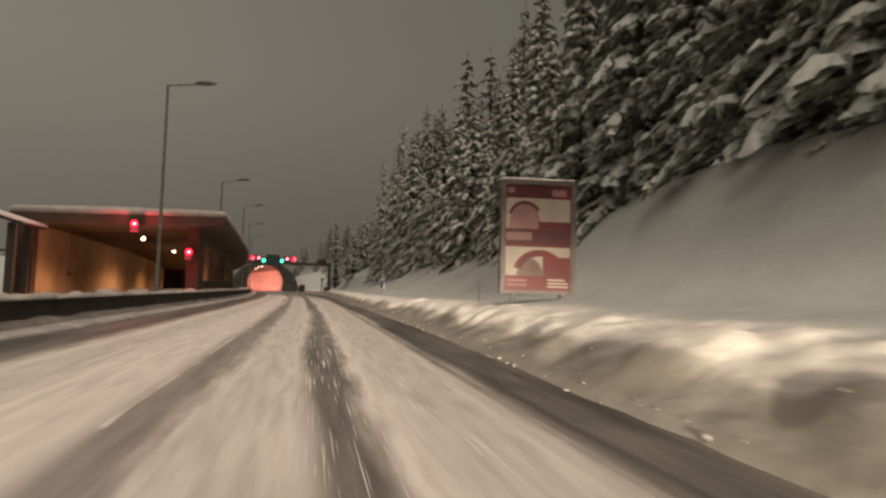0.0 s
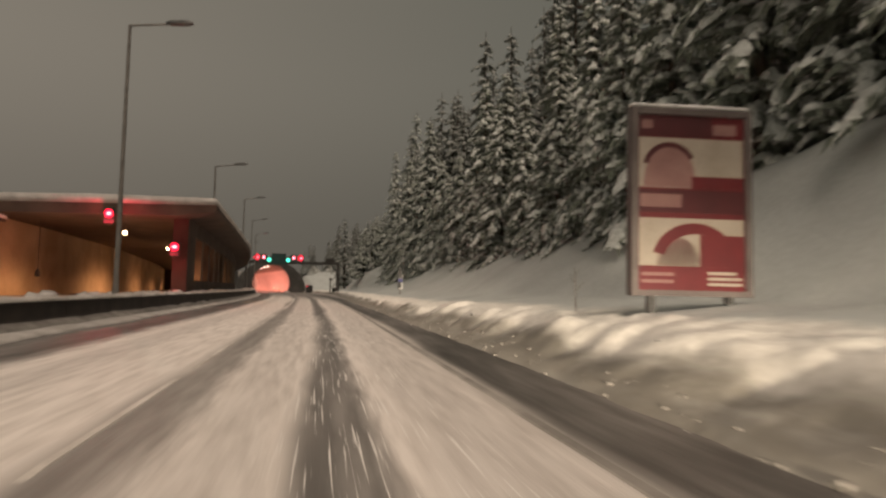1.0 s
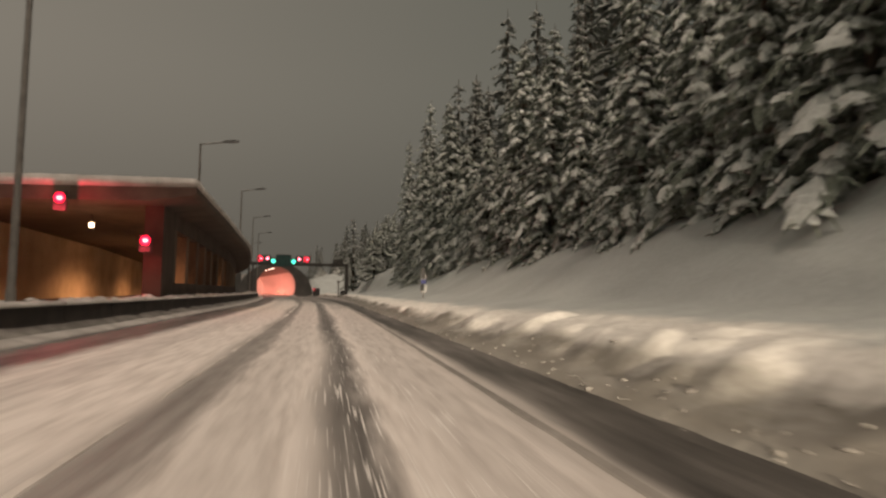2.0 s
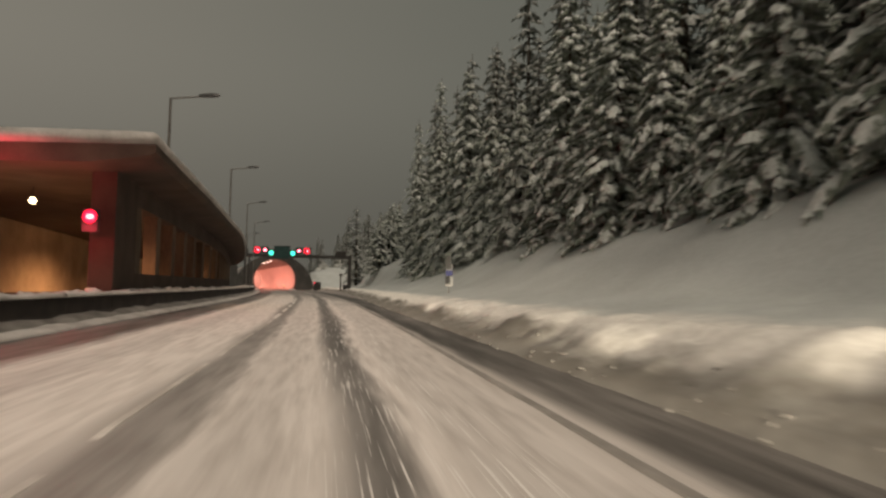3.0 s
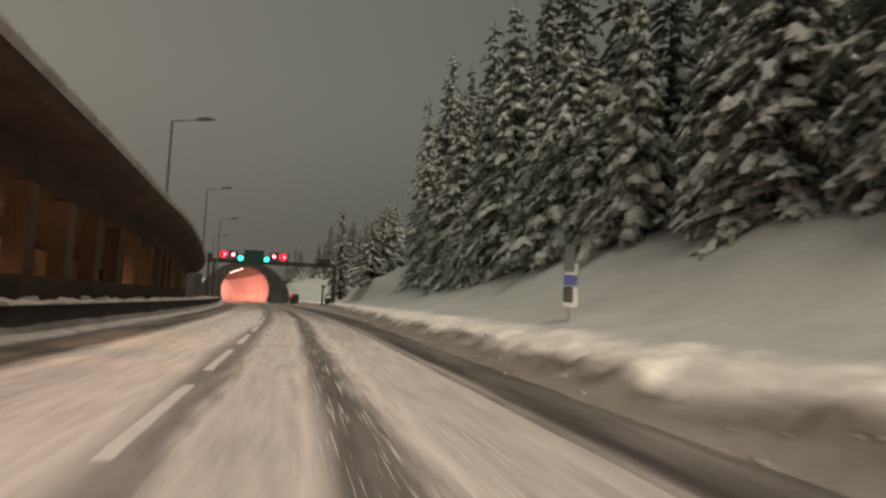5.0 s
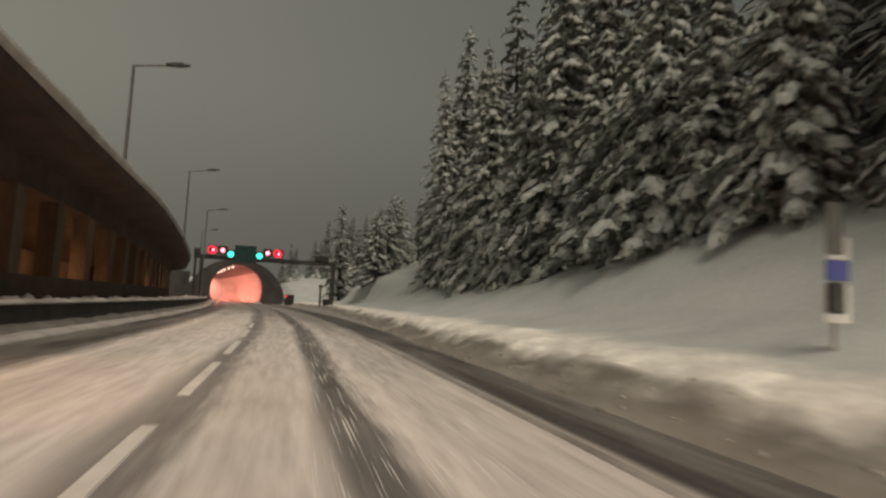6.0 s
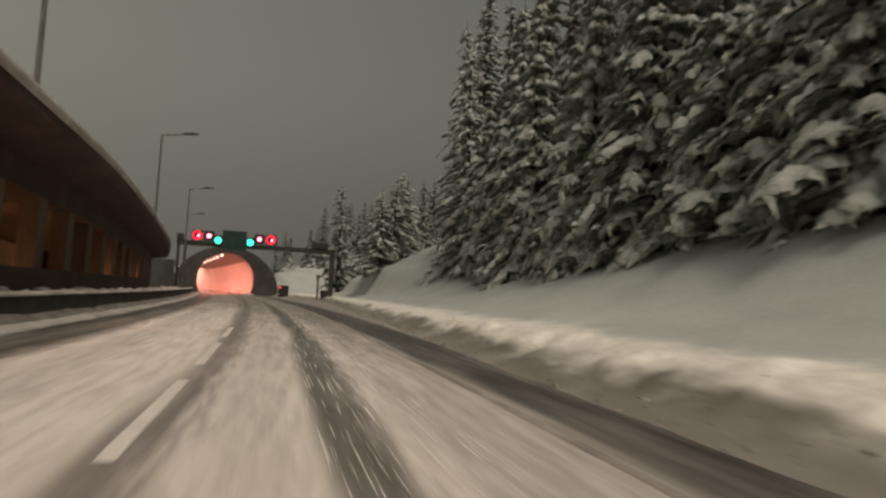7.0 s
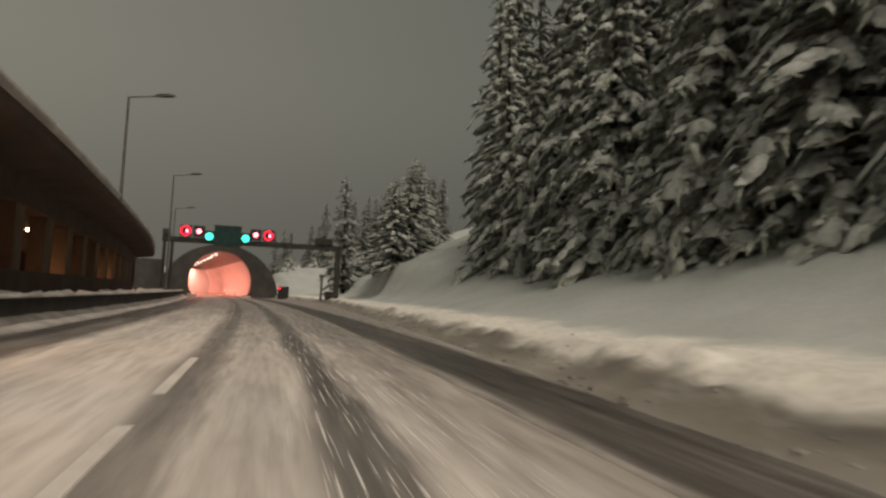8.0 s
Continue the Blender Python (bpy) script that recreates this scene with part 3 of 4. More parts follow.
gpart("pier", bm, CONCRETE, "broad concrete pier at the mouth, darkened as in shade")
# added wall that shuts out the sky at the gallery's far end
gpart("end_wall", box(bmesh.new(), deck_x(152) - 15.4, 151.3, 0.1, deck_x(152) - 2.0, 151.9, 4.45), CONCRETE)
gpart("end_pier", box(bmesh.new(), -20.6, 52.4, 0.1, -19.6, 53.4, 5.75, 0.04), CONCRETE)

for x, y, hang in ((-13.4, 58.6, 5.1), (-15.1, 81.4, 5.2), (-16.2, 101.3, 5.05), (-17.0, 118.7, 4.72), (-21.0, 140.0, 4.5)):
    fix = holder("gallery_lamp", (x, y, hang), "warm glowing lamp hung under the gallery roof", "lamp", "gallery lamps")
    bm = bmesh.new()
    bmesh.ops.create_uvsphere(bm, u_segments=12, v_segments=8, radius=0.15)
    part("bulb", bm, WARM_GLOW, fix, smooth=True)
    part("stem", rod(bmesh.new(), (0, 0, 0.15), (0, 0, 5.74 + drop(y) - hang), 0.03), DARK, fix)
    bm = bmesh.new()
    bmesh.ops.create_cone(bm, cap_ends=False, segments=16, radius1=0.24, radius2=0.06, depth=0.14, matrix=Matrix.Translation((0, 0, 0.2)))
    part("hood", bm, DARK, fix)
    cone = lamp("SPOT", "gallery_lamp_light", (x, y, hang - 0.25), 5600, (1.0, 0.5, 0.24), 0.8, (x, y + 0.001, 0))
    cone.data.spot_size, cone.data.spot_blend = radians(160), 0.75


def signal(name, place, glow, label, r=0.15):
    ob = holder(name, place, label, "traffic light")
    part("housing", box(bmesh.new(), -0.3, 0.03, -0.6, 0.3, 0.22, 0.32, 0.03), DARK, ob)
    bm = bmesh.new()
    bmesh.ops.create_uvsphere(bm, u_segments=16, v_segments=8, radius=r, matrix=Matrix.Diagonal((0.95, 0.45, 0.7, 1)))
    part("lens", bm, LENS_GLOW, ob, smooth=True)
    # glowing disc wider than the lens, standing in for its halo
    bm = bmesh.new()
    bmesh.ops.create_cone(bm, cap_ends=True, segments=20, radius1=r * 1.8, radius2=r * 1.8, depth=0.02, matrix=pose(0, 0.015, 0, 90, 0, 0))
    part("reflector", bm, glow, ob)
    bm = bmesh.new()
    bmesh.ops.create_cone(bm, cap_ends=False, segments=16, radius1=r * 1.85, radius2=r * 1.85, depth=0.1, matrix=pose(0, -0.03, 0, 90, 0, 0))
    part("visor", bm, DARK, ob)
    return ob


s = signal("traffic_light", (-12.1, 50.0, 5.62), RED_GLOW, "red traffic light hung at the gallery mouth")
part("hanger", rod(bmesh.new(), (0, 0.12, 0.25), (0, 0.8, 0.5), 0.04), DARK, s)
s = signal("traffic_light", (-8.5, 51.6, 3.76), RED_GLOW, "red traffic light fixed to the gallery column")
part("bracket", box(bmesh.new(), -0.05, 0.1, -0.2, 0.05, 0.4, -0.1), DARK, s)
# added red lamps off the lenses; their wash stands in for lens bloom
lamp("POINT", "traffic_light_glow", (-12.1, 49.4, 4.6), 430, (1.0, 0.05, 0.08), 0.12)
lamp("POINT", "traffic_light_glow", (-8.7, 50.9, 3.3), 60, (1.0, 0.05, 0.08), 0.12)

box_ = holder("wall_lantern", (-18.3, 56.4, 1.9), "small dark lantern hanging on a cord in the gallery", "lantern")
part("body", box(bmesh.new(), -0.14, -0.14, -0.25, 0.14, 0.14, 0.15, 0.03), DARK, box_)
part("cap", box(bmesh.new(), -0.08, -0.08, 0.15, 0.08, 0.08, 0.28, 0.02), DARK, box_)
part("cord", rod(bmesh.new(), (0, 0, 0.27), (0, 0, 3.82), 0.025), DARK, box_)

# open shelter beside the gallery mouth
shelter = holder("shelter", (-20, 48.5, 0), "small open shelter with a sloping snow-covered roof", "shelter")
bm = bmesh.new()
sweep(bm, [[(1.6, y, 4.95), (1.6, y, 5.12), (-8, y, 8.0), (-8, y, 7.8)] for y in (-0.8, 3.0)])
part("roof", bm, DARK, shelter)
bm = bmesh.new()
sweep(bm, [[(1.7, y, 5.13), (1.6, y, 5.35), (-4, y, 7.15), (-8, y, 8.35), (-8, y, 8.02)] for y in (-0.9, 0.5, 3.1)])
part("snow_layer", bm, FRESH, shelter, smooth=True)
for x, y in ((0.5, 0), (-3.5, 0), (0.5, 2.6), (-3.5, 2.6)):
    part("post", box(bmesh.new(), x - 0.2, y - 0.2, 0.1, x + 0.2, y + 0.2, 5.2 if x > 0 else 6.4, 0.02), DARK, shelter)
part("rail", box(bmesh.new(), -7.5, -0.06, 3.2, 0.6, 0.06, 3.35, 0.01), DARK, shelter)


# ---- street lamps ----
def street_lamp(x, y, foot, up=0.0):
    ob = holder("street_lamp", (x, y, foot), "tall unlit grey street lamp with a single arm", "street lamp", "street lamps")
    part("pole", rod(bmesh.new(), (0, 0, -0.1), (0, 0, 11.0 + up - foot), 0.095 if foot < 1 else 0.085, 0.06), STEEL, ob)
    part("arm", rod(bmesh.new(), (-0.03, 0, 10.98 + up - foot), (1.5, 0, 11.2 + up - foot), 0.045, 0.04), STEEL, ob)
    bm = bmesh.new()
    sweep(bm, [[(1.3 + l, -w, 11.18 + up - foot + z), (1.3 + l, w, 11.18 + up - foot + z), (1.3 + l, w * 0.7, 11.18 + up - foot + z + h), (1.3 + l, -w * 0.7, 11.18 + up - foot + z + h)] for l, w, h, z in ((0, 0.06, 0.08, 0.0), (0.2, 0.14, 0.14, 0.0), (0.7, 0.16, 0.16, 0.04), (1.0, 0.08, 0.08, 0.1))])
    part("head", bm, DARK, ob)
    if foot < 1:
        part("base", rod(bmesh.new(), (0, 0, 0), (0, 0, 1.1), 0.13, 0.115), STEEL, ob)
    return ob


for x, y, foot, up in ((-6.9, 33.4, 0.1, 0.25), (-6.96, 57.1, 6.42, -0.75), (-7.17, 80.9, 6.07, 0.05), (-8.42, 105.9, 5.67, 0.2), (-9.7, 129.0, 0.1, 0), (-13.4, 154.5, 0.1, 0)):
    street_lamp(x, y, foot, up)

# ---- billboard ----
board = holder("billboard", (7.0, 18.0, 1.1), "upright poster board with red and white panels in a grey frame", "billboard")
BOARD_Z = 0.15


def flat(name, x0, z0, x1, z1, material, depth=0.004, label=""):
    return part(name, box(bmesh.new(), x0, -0.085 - depth, z0 + BOARD_Z, x1, -0.083, z1 + BOARD_Z), material, board, label)


RED = mottled("printed_red", (0.095, 0.006, 0.009), (0.14, 0.01, 0.014), 2.0, 0.45, 0, 30.0, 0.05, 0.002)
MAROON = mottled("printed_maroon", (0.05, 0.006, 0.008), (0.075, 0.009, 0.012), 2.0, 0.45, 0, 30.0, 0.05, 0.002)
CREAM = mottled("printed_cream", (0.29, 0.25, 0.205), (0.39, 0.345, 0.285), 1.5, 0.45, 0, 30.0, 0.05, 0.002)
BLUSH = mottled("printed_blush", (0.21, 0.105, 0.095), (0.28, 0.155, 0.14), 1.5, 0.45, 0, 30.0, 0.05, 0.002)
FRAME = mottled("weathered_frame", (0.085, 0.07, 0.066), (0.15, 0.125, 0.118), 2.0, 0.5, 0.1, 25.0, 0.1, 0.003)
part("case", box(bmesh.new(), -1.12, -0.08, BOARD_Z, 1.12, 0.1, 3.44 + BOARD_Z, 0.02), DARK, board)
for n, a in (("frame_side", (-1.16, 0, -1.02, 3.46)), ("frame_side", (1.02, 0, 1.16, 3.46)), ("frame_top", (-1.02, 3.32, 1.02, 3.46)), ("frame_foot", (-1.02, 0, 1.02, 0.11))):
    part(n, box(bmesh.new(), a[0], -0.13, a[1] + BOARD_Z, a[2], 0.12, a[3] + BOARD_Z, 0.015), FRAME, board)
flat("poster", -1.02, 0.11, 1.02, 3.32, RED, 0.002)
flat("poster_panel", -1.0, 1.98, 1.0, 2.9, CREAM, 0.006)
flat("poster_panel", -1.0, 0.55, 1.0, 1.42, CREAM, 0.006)
flat("poster_band", -1.0, 1.52, 1.0, 1.94, MAROON, 0.008)
flat("poster_band", -0.98, 1.62, -0.2, 1.86, BLUSH, 0.012)
flat("poster_band", -1.0, 2.93, 0.4, 3.3, MAROON, 0.008)
flat("poster_band", 0.42, 2.98, 0.86, 3.18, BLUSH, 0.012)
flat("poster_band", -0.95, 3.06, -0.75, 3.22, BLUSH, 0.012)
for z in (0.2, 0.3, 0.4):
    flat("text_bar", 0.3, z, 0.95 - 0.1 * (z > 0.35), z + 0.055, CREAM, 0.010)
for z in (0.24, 0.37):
    flat("text_bar", -0.95, z, -0.35, z + 0.06, BLUSH, 0.010)


def dome(x, z, rx, rz, material, depth, inner=0.0, a0=0.0, a1=math.pi):
    bm = bmesh.new()
    ks = np.linspace(a0, a1, 17)
    ring = [(x + rx * math.cos(k), z + rz * math.sin(k)) for k in ks]
    if inner:
        ring += [(x + rx * inner * math.cos(k), z + rz * inner * math.sin(k)) for k in reversed(ks)]
    f = bm.faces.new([bm.verts.new((px, -0.083 - depth, pz + BOARD_Z)) for px, pz in ring])
    out = bmesh.ops.extrude_face_region(bm, geom=[f])
    bmesh.ops.translate(bm, verts=[v for v in out["geom"] if isinstance(v, bmesh.types.BMVert)], vec=(0, 0.003, 0))
    bmesh.ops.recalc_face_normals(bm, faces=bm.faces)
    part("poster_shape", bm, material, board)


dome(-0.42, 1.99, 0.5, 0.84, BLUSH, 0.010)
dome(-0.42, 2.30, 0.52, 0.52, MAROON, 0.014, 0.82, 0.5, 2.9)
flat("poster_shape", 0.0, 1.98, 1.0, 2.2, RED, 0.012)
flat("poster_shape", 0.15, 0.55, 1.0, 1.12, RED, 0.010)
dome(0.05, 0.62, 0.82, 0.72, RED, 0.014, 0.72, 0.0, 2.9)
dome(-0.25, 0.56, 0.42, 0.5, BLUSH, 0.008)
part("snow_cap", box(bmesh.new(), -1.15, -0.12, 3.462 + BOARD_Z, 1.15, 0.11, 3.53 + BOARD_Z, 0.03), FRESH, board, smooth=True)
for x in (-0.75, 0.75):
    part("leg", box(bmesh.new(), x - 0.07, -0.05, -0.5, x + 0.07, 0.07, BOARD_Z, 0.01), DARK, board)
board.rotation_euler = (0, 0, radians(-6))

# ---- bare sapling beside the board ----
twig = holder("sapling", (5.98, 20.7, land(5.98, 20.7)), "thin bare sapling poking out of the snow", "sapling")
part("stem", rod(bmesh.new(), (0, 0, -0.3), (-0.03, 0.02, 0.98), 0.014, 0.006, 6), BARK, twig)
for z, dx, dy in ((0.45, 0.16, -0.05), (0.62, -0.14, 0.06), (0.78, 0.10, 0.07)):
    part("branch", rod(bmesh.new(), (-0.02, 0.01, z), (dx, dy, z + 0.22), 0.007, 0.003, 5), BARK, twig)

# ---- roadside marker ----
BLUE = mottled("blue_sheeting", (0.05, 0.06, 0.22), (0.09, 0.10, 0.30), 3.0, 0.4, 0, 30.0, 0.05, 0.002)
WHITE = mottled("white_sheeting", (0.42, 0.42, 0.41), (0.55, 0.55, 0.53), 3.0, 0.4, 0, 30.0, 0.05, 0.002)
GREY = mottled("grey_sheeting", (0.09, 0.09, 0.085), (0.15, 0.15, 0.14), 3.0, 0.5, 0.2, 30.0, 0.05, 0.002)
mark = holder("road_sign", (7.55, 59.0, 1.05), "small roadside sign with white, blue and grey plates on one post", "road sign")
part("post", rod(bmesh.new(), (0, 0, -0.4), (0, 0, 1.95), 0.035), STEEL, mark)
part("lower_plate", box(bmesh.new(), -0.22, -0.07, 0.24, 0.22, -0.04, 0.78, 0.01), WHITE, mark)
part("dark_box", box(bmesh.new(), -0.22, -0.18, 0.36, 0.03, -0.072, 0.80, 0.02), DARK, mark)
part("blue_plate", box(bmesh.new(), -0.2, -0.07, 0.83, 0.2, -0.04, 1.12, 0.01), BLUE, mark)
part("white_stripe", box(bmesh.new(), -0.2, -0.076, 1.13, 0.2, -0.04, 1.19, 0.006), WHITE, mark)
part("upper_plate", box(bmesh.new(), -0.2, -0.07, 1.2, 0.1, -0.04, 1.95, 0.02), GREY, mark)
part("white_edge", box(bmesh.new(), 0.104, -0.08, 1.195, 0.2, -0.045, 1.45, 0.01), WHITE, mark)

# ---- signal gantry ----
GY = 145.0
gantry = holder("signal_gantry", (0, GY, 0), "dark steel gantry across the road with lane signals", "gantry")
part("beam", box(bmesh.new(), -13.0, -0.25, 6.2, 6.6, 0.25, 6.8, 0.03), IRON, gantry)
for x in (-12.75, -11.95):
    part("post", box(bmesh.new(), x - 0.15, -0.2, 0, x + 0.15, 0.2, 6.2, 0.02), IRON, gantry)
part("post", box(bmesh.new(), 6.0, -0.3, 0.6, 6.6, 0.3, 6.2, 0.03), IRON, gantry)
part("equipment_box", box(bmesh.new(), 3.6, -0.4, 6.82, 5.6, 0.4, 7.6, 0.03), IRON, gantry)
part("equipment_box", box(bmesh.new(), -13.0, -0.3, 6.82, -12.2, 0.3, 7.6, 0.03), IRON, gantry)
board_ = part("sign_board", box(bmesh.new(), -7.6, -0.4, 6.0, -4.7, -0.26, 8.3, 0.04), GREENLIT, gantry, "dark sign board tinted with the green signals' glow")
for z in (6.0, 8.3):
    part("edge_strip", box(bmesh.new(), -7.66, -0.42, z - 0.05, -4.64, -0.24, z + 0.05, 0.01), IRON, board_)
for x in (-1.0, 0.9):
    part("antenna", rod(bmesh.new(), (x, 0, 6.8), (x, 0, 8.0), 0.05), IRON, gantry)


def lane_signal(x, z, glow, ring):
    ob = part("signal_box", box(bmesh.new(), x - 0.62, -0.45, z - 0.62, x + 0.62, -0.27, z + 0.62, 0.04), IRON, gantry)
    bm = bmesh.new()
    if ring:
        sweep(bm, [[(x + r * math.cos(k), y, z + r * math.sin(k)) for r, y in ((0.43, -0.47), (0.55, -0.47), (0.55, -0.45), (0.43, -0.45))] for k in np.linspace(0, 2 * math.pi, 25)], caps=False)
        part("light_ring", bm, glow, ob)
        bm = bmesh.new()
        box(bm, x + 0.02, -0.47, z - 0.2, x + 0.26, -0.452, z + 0.14)
        part("light_bar", bm, PINK_GLOW, ob)
    else:
        # green discs are widened so that they take in their halo
        r = 0.42 if glow is GREEN_GLOW else 0.27
        bmesh.ops.create_cone(bm, cap_ends=True, segments=20, radius1=r, radius2=r, depth=0.03, matrix=pose(x, -0.465, z, 90, 0, 0))
        part("light_disc", bm, glow, ob)


for x, z, glow, ring in ((-10.6, 7.5, RED_GLOW, True), (-9.2, 7.5, PINK_GLOW, False), (-8.1, 7.0, GREEN_GLOW, False), (-4.2, 7.0, GREEN_GLOW, False), (-3.1, 7.5, PINK_GLOW, False), (-1.7, 7.5, RED_GLOW, True)):
    lane_signal(x, z, glow, ring)

# ---- tunnel ----
TURNED = radians(9.9)
tunnel = holder("tunnel", (axis(172) - 0.2, 172, 0), "tunnel mouth with a concrete collar and pink-orange lit inside", "tunnel")
tunnel.rotation_euler = (0, 0, TURNED)
ARC = np.linspace(radians(-28), radians(208), 33)


def veer(y):
    """The tube bends gently to the left behind its mouth."""
    return -(max(0, y - 10) ** 2) / 3200


def arch(r, y, cz=2.3):
    return [(veer(y) + r * math.cos(k), y, cz + r * math.sin(k)) for k in ARC]


for side in (1, -1):
    bm = bmesh.new()
    low = np.linspace(radians(-28), radians(48 if side > 0 else 16), 9)
    sweep(bm, [[(veer(y) + side * 4.5 * math.cos(k), y, 2.3 + 4.5 * math.sin(k)) for k in low] for y in (0, 15, 30, 45, 60, 70, 80, 90, 100, 110, 120, 130, 140, 150, 160)], closed=False)
    part("wall_panel", bm, PANEL, tunnel, "pale wall cladding", True)
bm = bmesh.new()
sweep(bm, [arch(4.55, y) for y in (-0.5, 15, 30, 45, 60, 70, 80, 90, 100, 110, 120, 130, 140, 150, 160)], closed=False)
part("lining", bm, LINING, tunnel, smooth=True)
bm = bmesh.new()
rings = []
for k in np.linspace(0, math.pi, 29):
    ix, iz = 4.56 * math.cos(k), 2.3 + 4.56 * math.sin(k)
    if k < 0.3 or k > math.pi - 0.3:
        iz = 2.3 + 4.56 * math.sin(k) if 0.05 < k < math.pi - 0.05 else -0.1
    ox, oz = 8.6 * math.cos(k), 8.0 * math.sin(k) - 0.1
    rings.append([(ix, -1.2, iz), (ox, -1.2, oz), (ox, 6.0, oz), (ix, 6.0, iz)])
sweep(bm, rings)
part("collar", bm, PORTAL, tunnel, "dark grey concrete collar")
for x0, x1 in ((-4.7, -3.3), (3.3, 4.7)):
    bm = bmesh.new()
    sweep(bm, [[(veer(y) + x0, y, -0.1), (veer(y) + x1, y, -0.1), (veer(y) + x1, y, 0.28), (veer(y) + x0, y, 0.28)] for y in (-1, 20, 40, 60, 70, 80, 90, 100, 110, 120, 130, 140, 150, 160)])
    part("kerb", bm, PANEL, tunnel)
bm = bmesh.new()
sweep(bm, [[(veer(y) - 3.4, y, 0.03), (veer(y) + 3.4, y, 0.03), (veer(y) + 3.4, y, 0.05), (veer(y) - 3.4, y, 0.05)] for y in (-1, 20, 40, 60, 70, 80, 90, 100, 110, 120, 130, 140, 150, 160)])
part("carriageway", bm, LINING, tunnel)
part("end_wall", box(bmesh.new(), veer(159) - 6, 159, -1, veer(159) + 6, 159.5, 8), LINING, tunnel)
for y in np.arange(0.5, 150, 8.0):
    part("ceiling_lamp", box(bmesh.new(), veer(y) - 0.98, y, 6.35, veer(y) - 0.74, y + 0.35, 6.5, 0.02), TUNNEL_GLOW, tunnel)
for y, watts in ((4.7, 620), (12.7, 620), (20.7, 620), (28.7, 620), (36.7, 700), (52.7, 850), (68.7, 850), (84.7, 850), (100.7, 850), (116.7, 850), (132.7, 850)):
    m = Matrix.Translation((axis(172) - 0.2, 172, 0)) @ Matrix.Rotation(TURNED, 4, "Z") @ Matrix.Translation((veer(y) - 0.86, y, 6.3))
    glow = lamp("AREA", "tunnel_light", m.translation, watts, (1.0, 0.33, 0.245), 0.25, m.translation - Vector((0, 0.01, 5)))
    glow.data.shape, glow.data.size_y = "RECTANGLE", 7.0
bm = bmesh.new()
box(bm, -40, 0.5, -0.2, -8.0, 1.2, 5.2, 0.05)
part("wing_wall", bm, PORTAL, tunnel)
for x in (1.5, 3.2):
    ob = holder("tunnel_marker_lamp", Matrix.Translation((axis(172) - 0.2, 172, 0)) @ Matrix.Rotation(TURNED, 4, "Z") @ Vector((x, 8, 0.9)), "small amber marker lamp inside the tunnel", "lamp", "tunnel marker lamps")
    bm = bmesh.new()
    bmesh.ops.create_uvsphere(bm, u_segments=10, v_segments=6, radius=0.09)
    part("bulb", bm, AMBER_GLOW, ob)
    part("stand", rod(bmesh.new(), (0, 0, -0.9), (0, 0, -0.1), 0.05), DARK, ob)

cab = holder("roadside_cabinet", (0.3, 166, 0), "dark roadside cabinet with a small red lamp", "cabinet")
part("body", box(bmesh.new(), -0.7, -0.4, 0, 0.9, 0.4, 1.9, 0.05), DARK, cab)
bm = bmesh.new()
bmesh.ops.create_uvsphere(bm, u_segments=10, v_segments=6, radius=0.13, matrix=Matrix.Translation((-0.45, -0.45, 1.6)))
part("red_lamp", bm, RED_GLOW, cab)
post = holder("marker_post", (4.9, 150, 0.5), "dark roadside post beside a low box", "post")
part("shaft", box(bmesh.new(), -0.14, -0.14, -0.3, 0.14, 0.14, 2.6, 0.03), STEEL, post)
part("cap", box(bmesh.new(), -0.3, -0.25, 2.6, 0.3, 0.25, 3.0, 0.03), STEEL, post)
bin_ = holder("grit_bin", (6.0, 150.5, 0.7), "low dark grit bin in the snow", "bin")
part("body", box(bmesh.new(), -0.6, -0.4, -0.3, 0.6, 0.4, 0.7, 0.06), DARK, bin_)
part("lid", box(bmesh.new(), -0.65, -0.45, 0.7, 0.65, 0.45, 0.85, 0.05), FRESH, bin_)


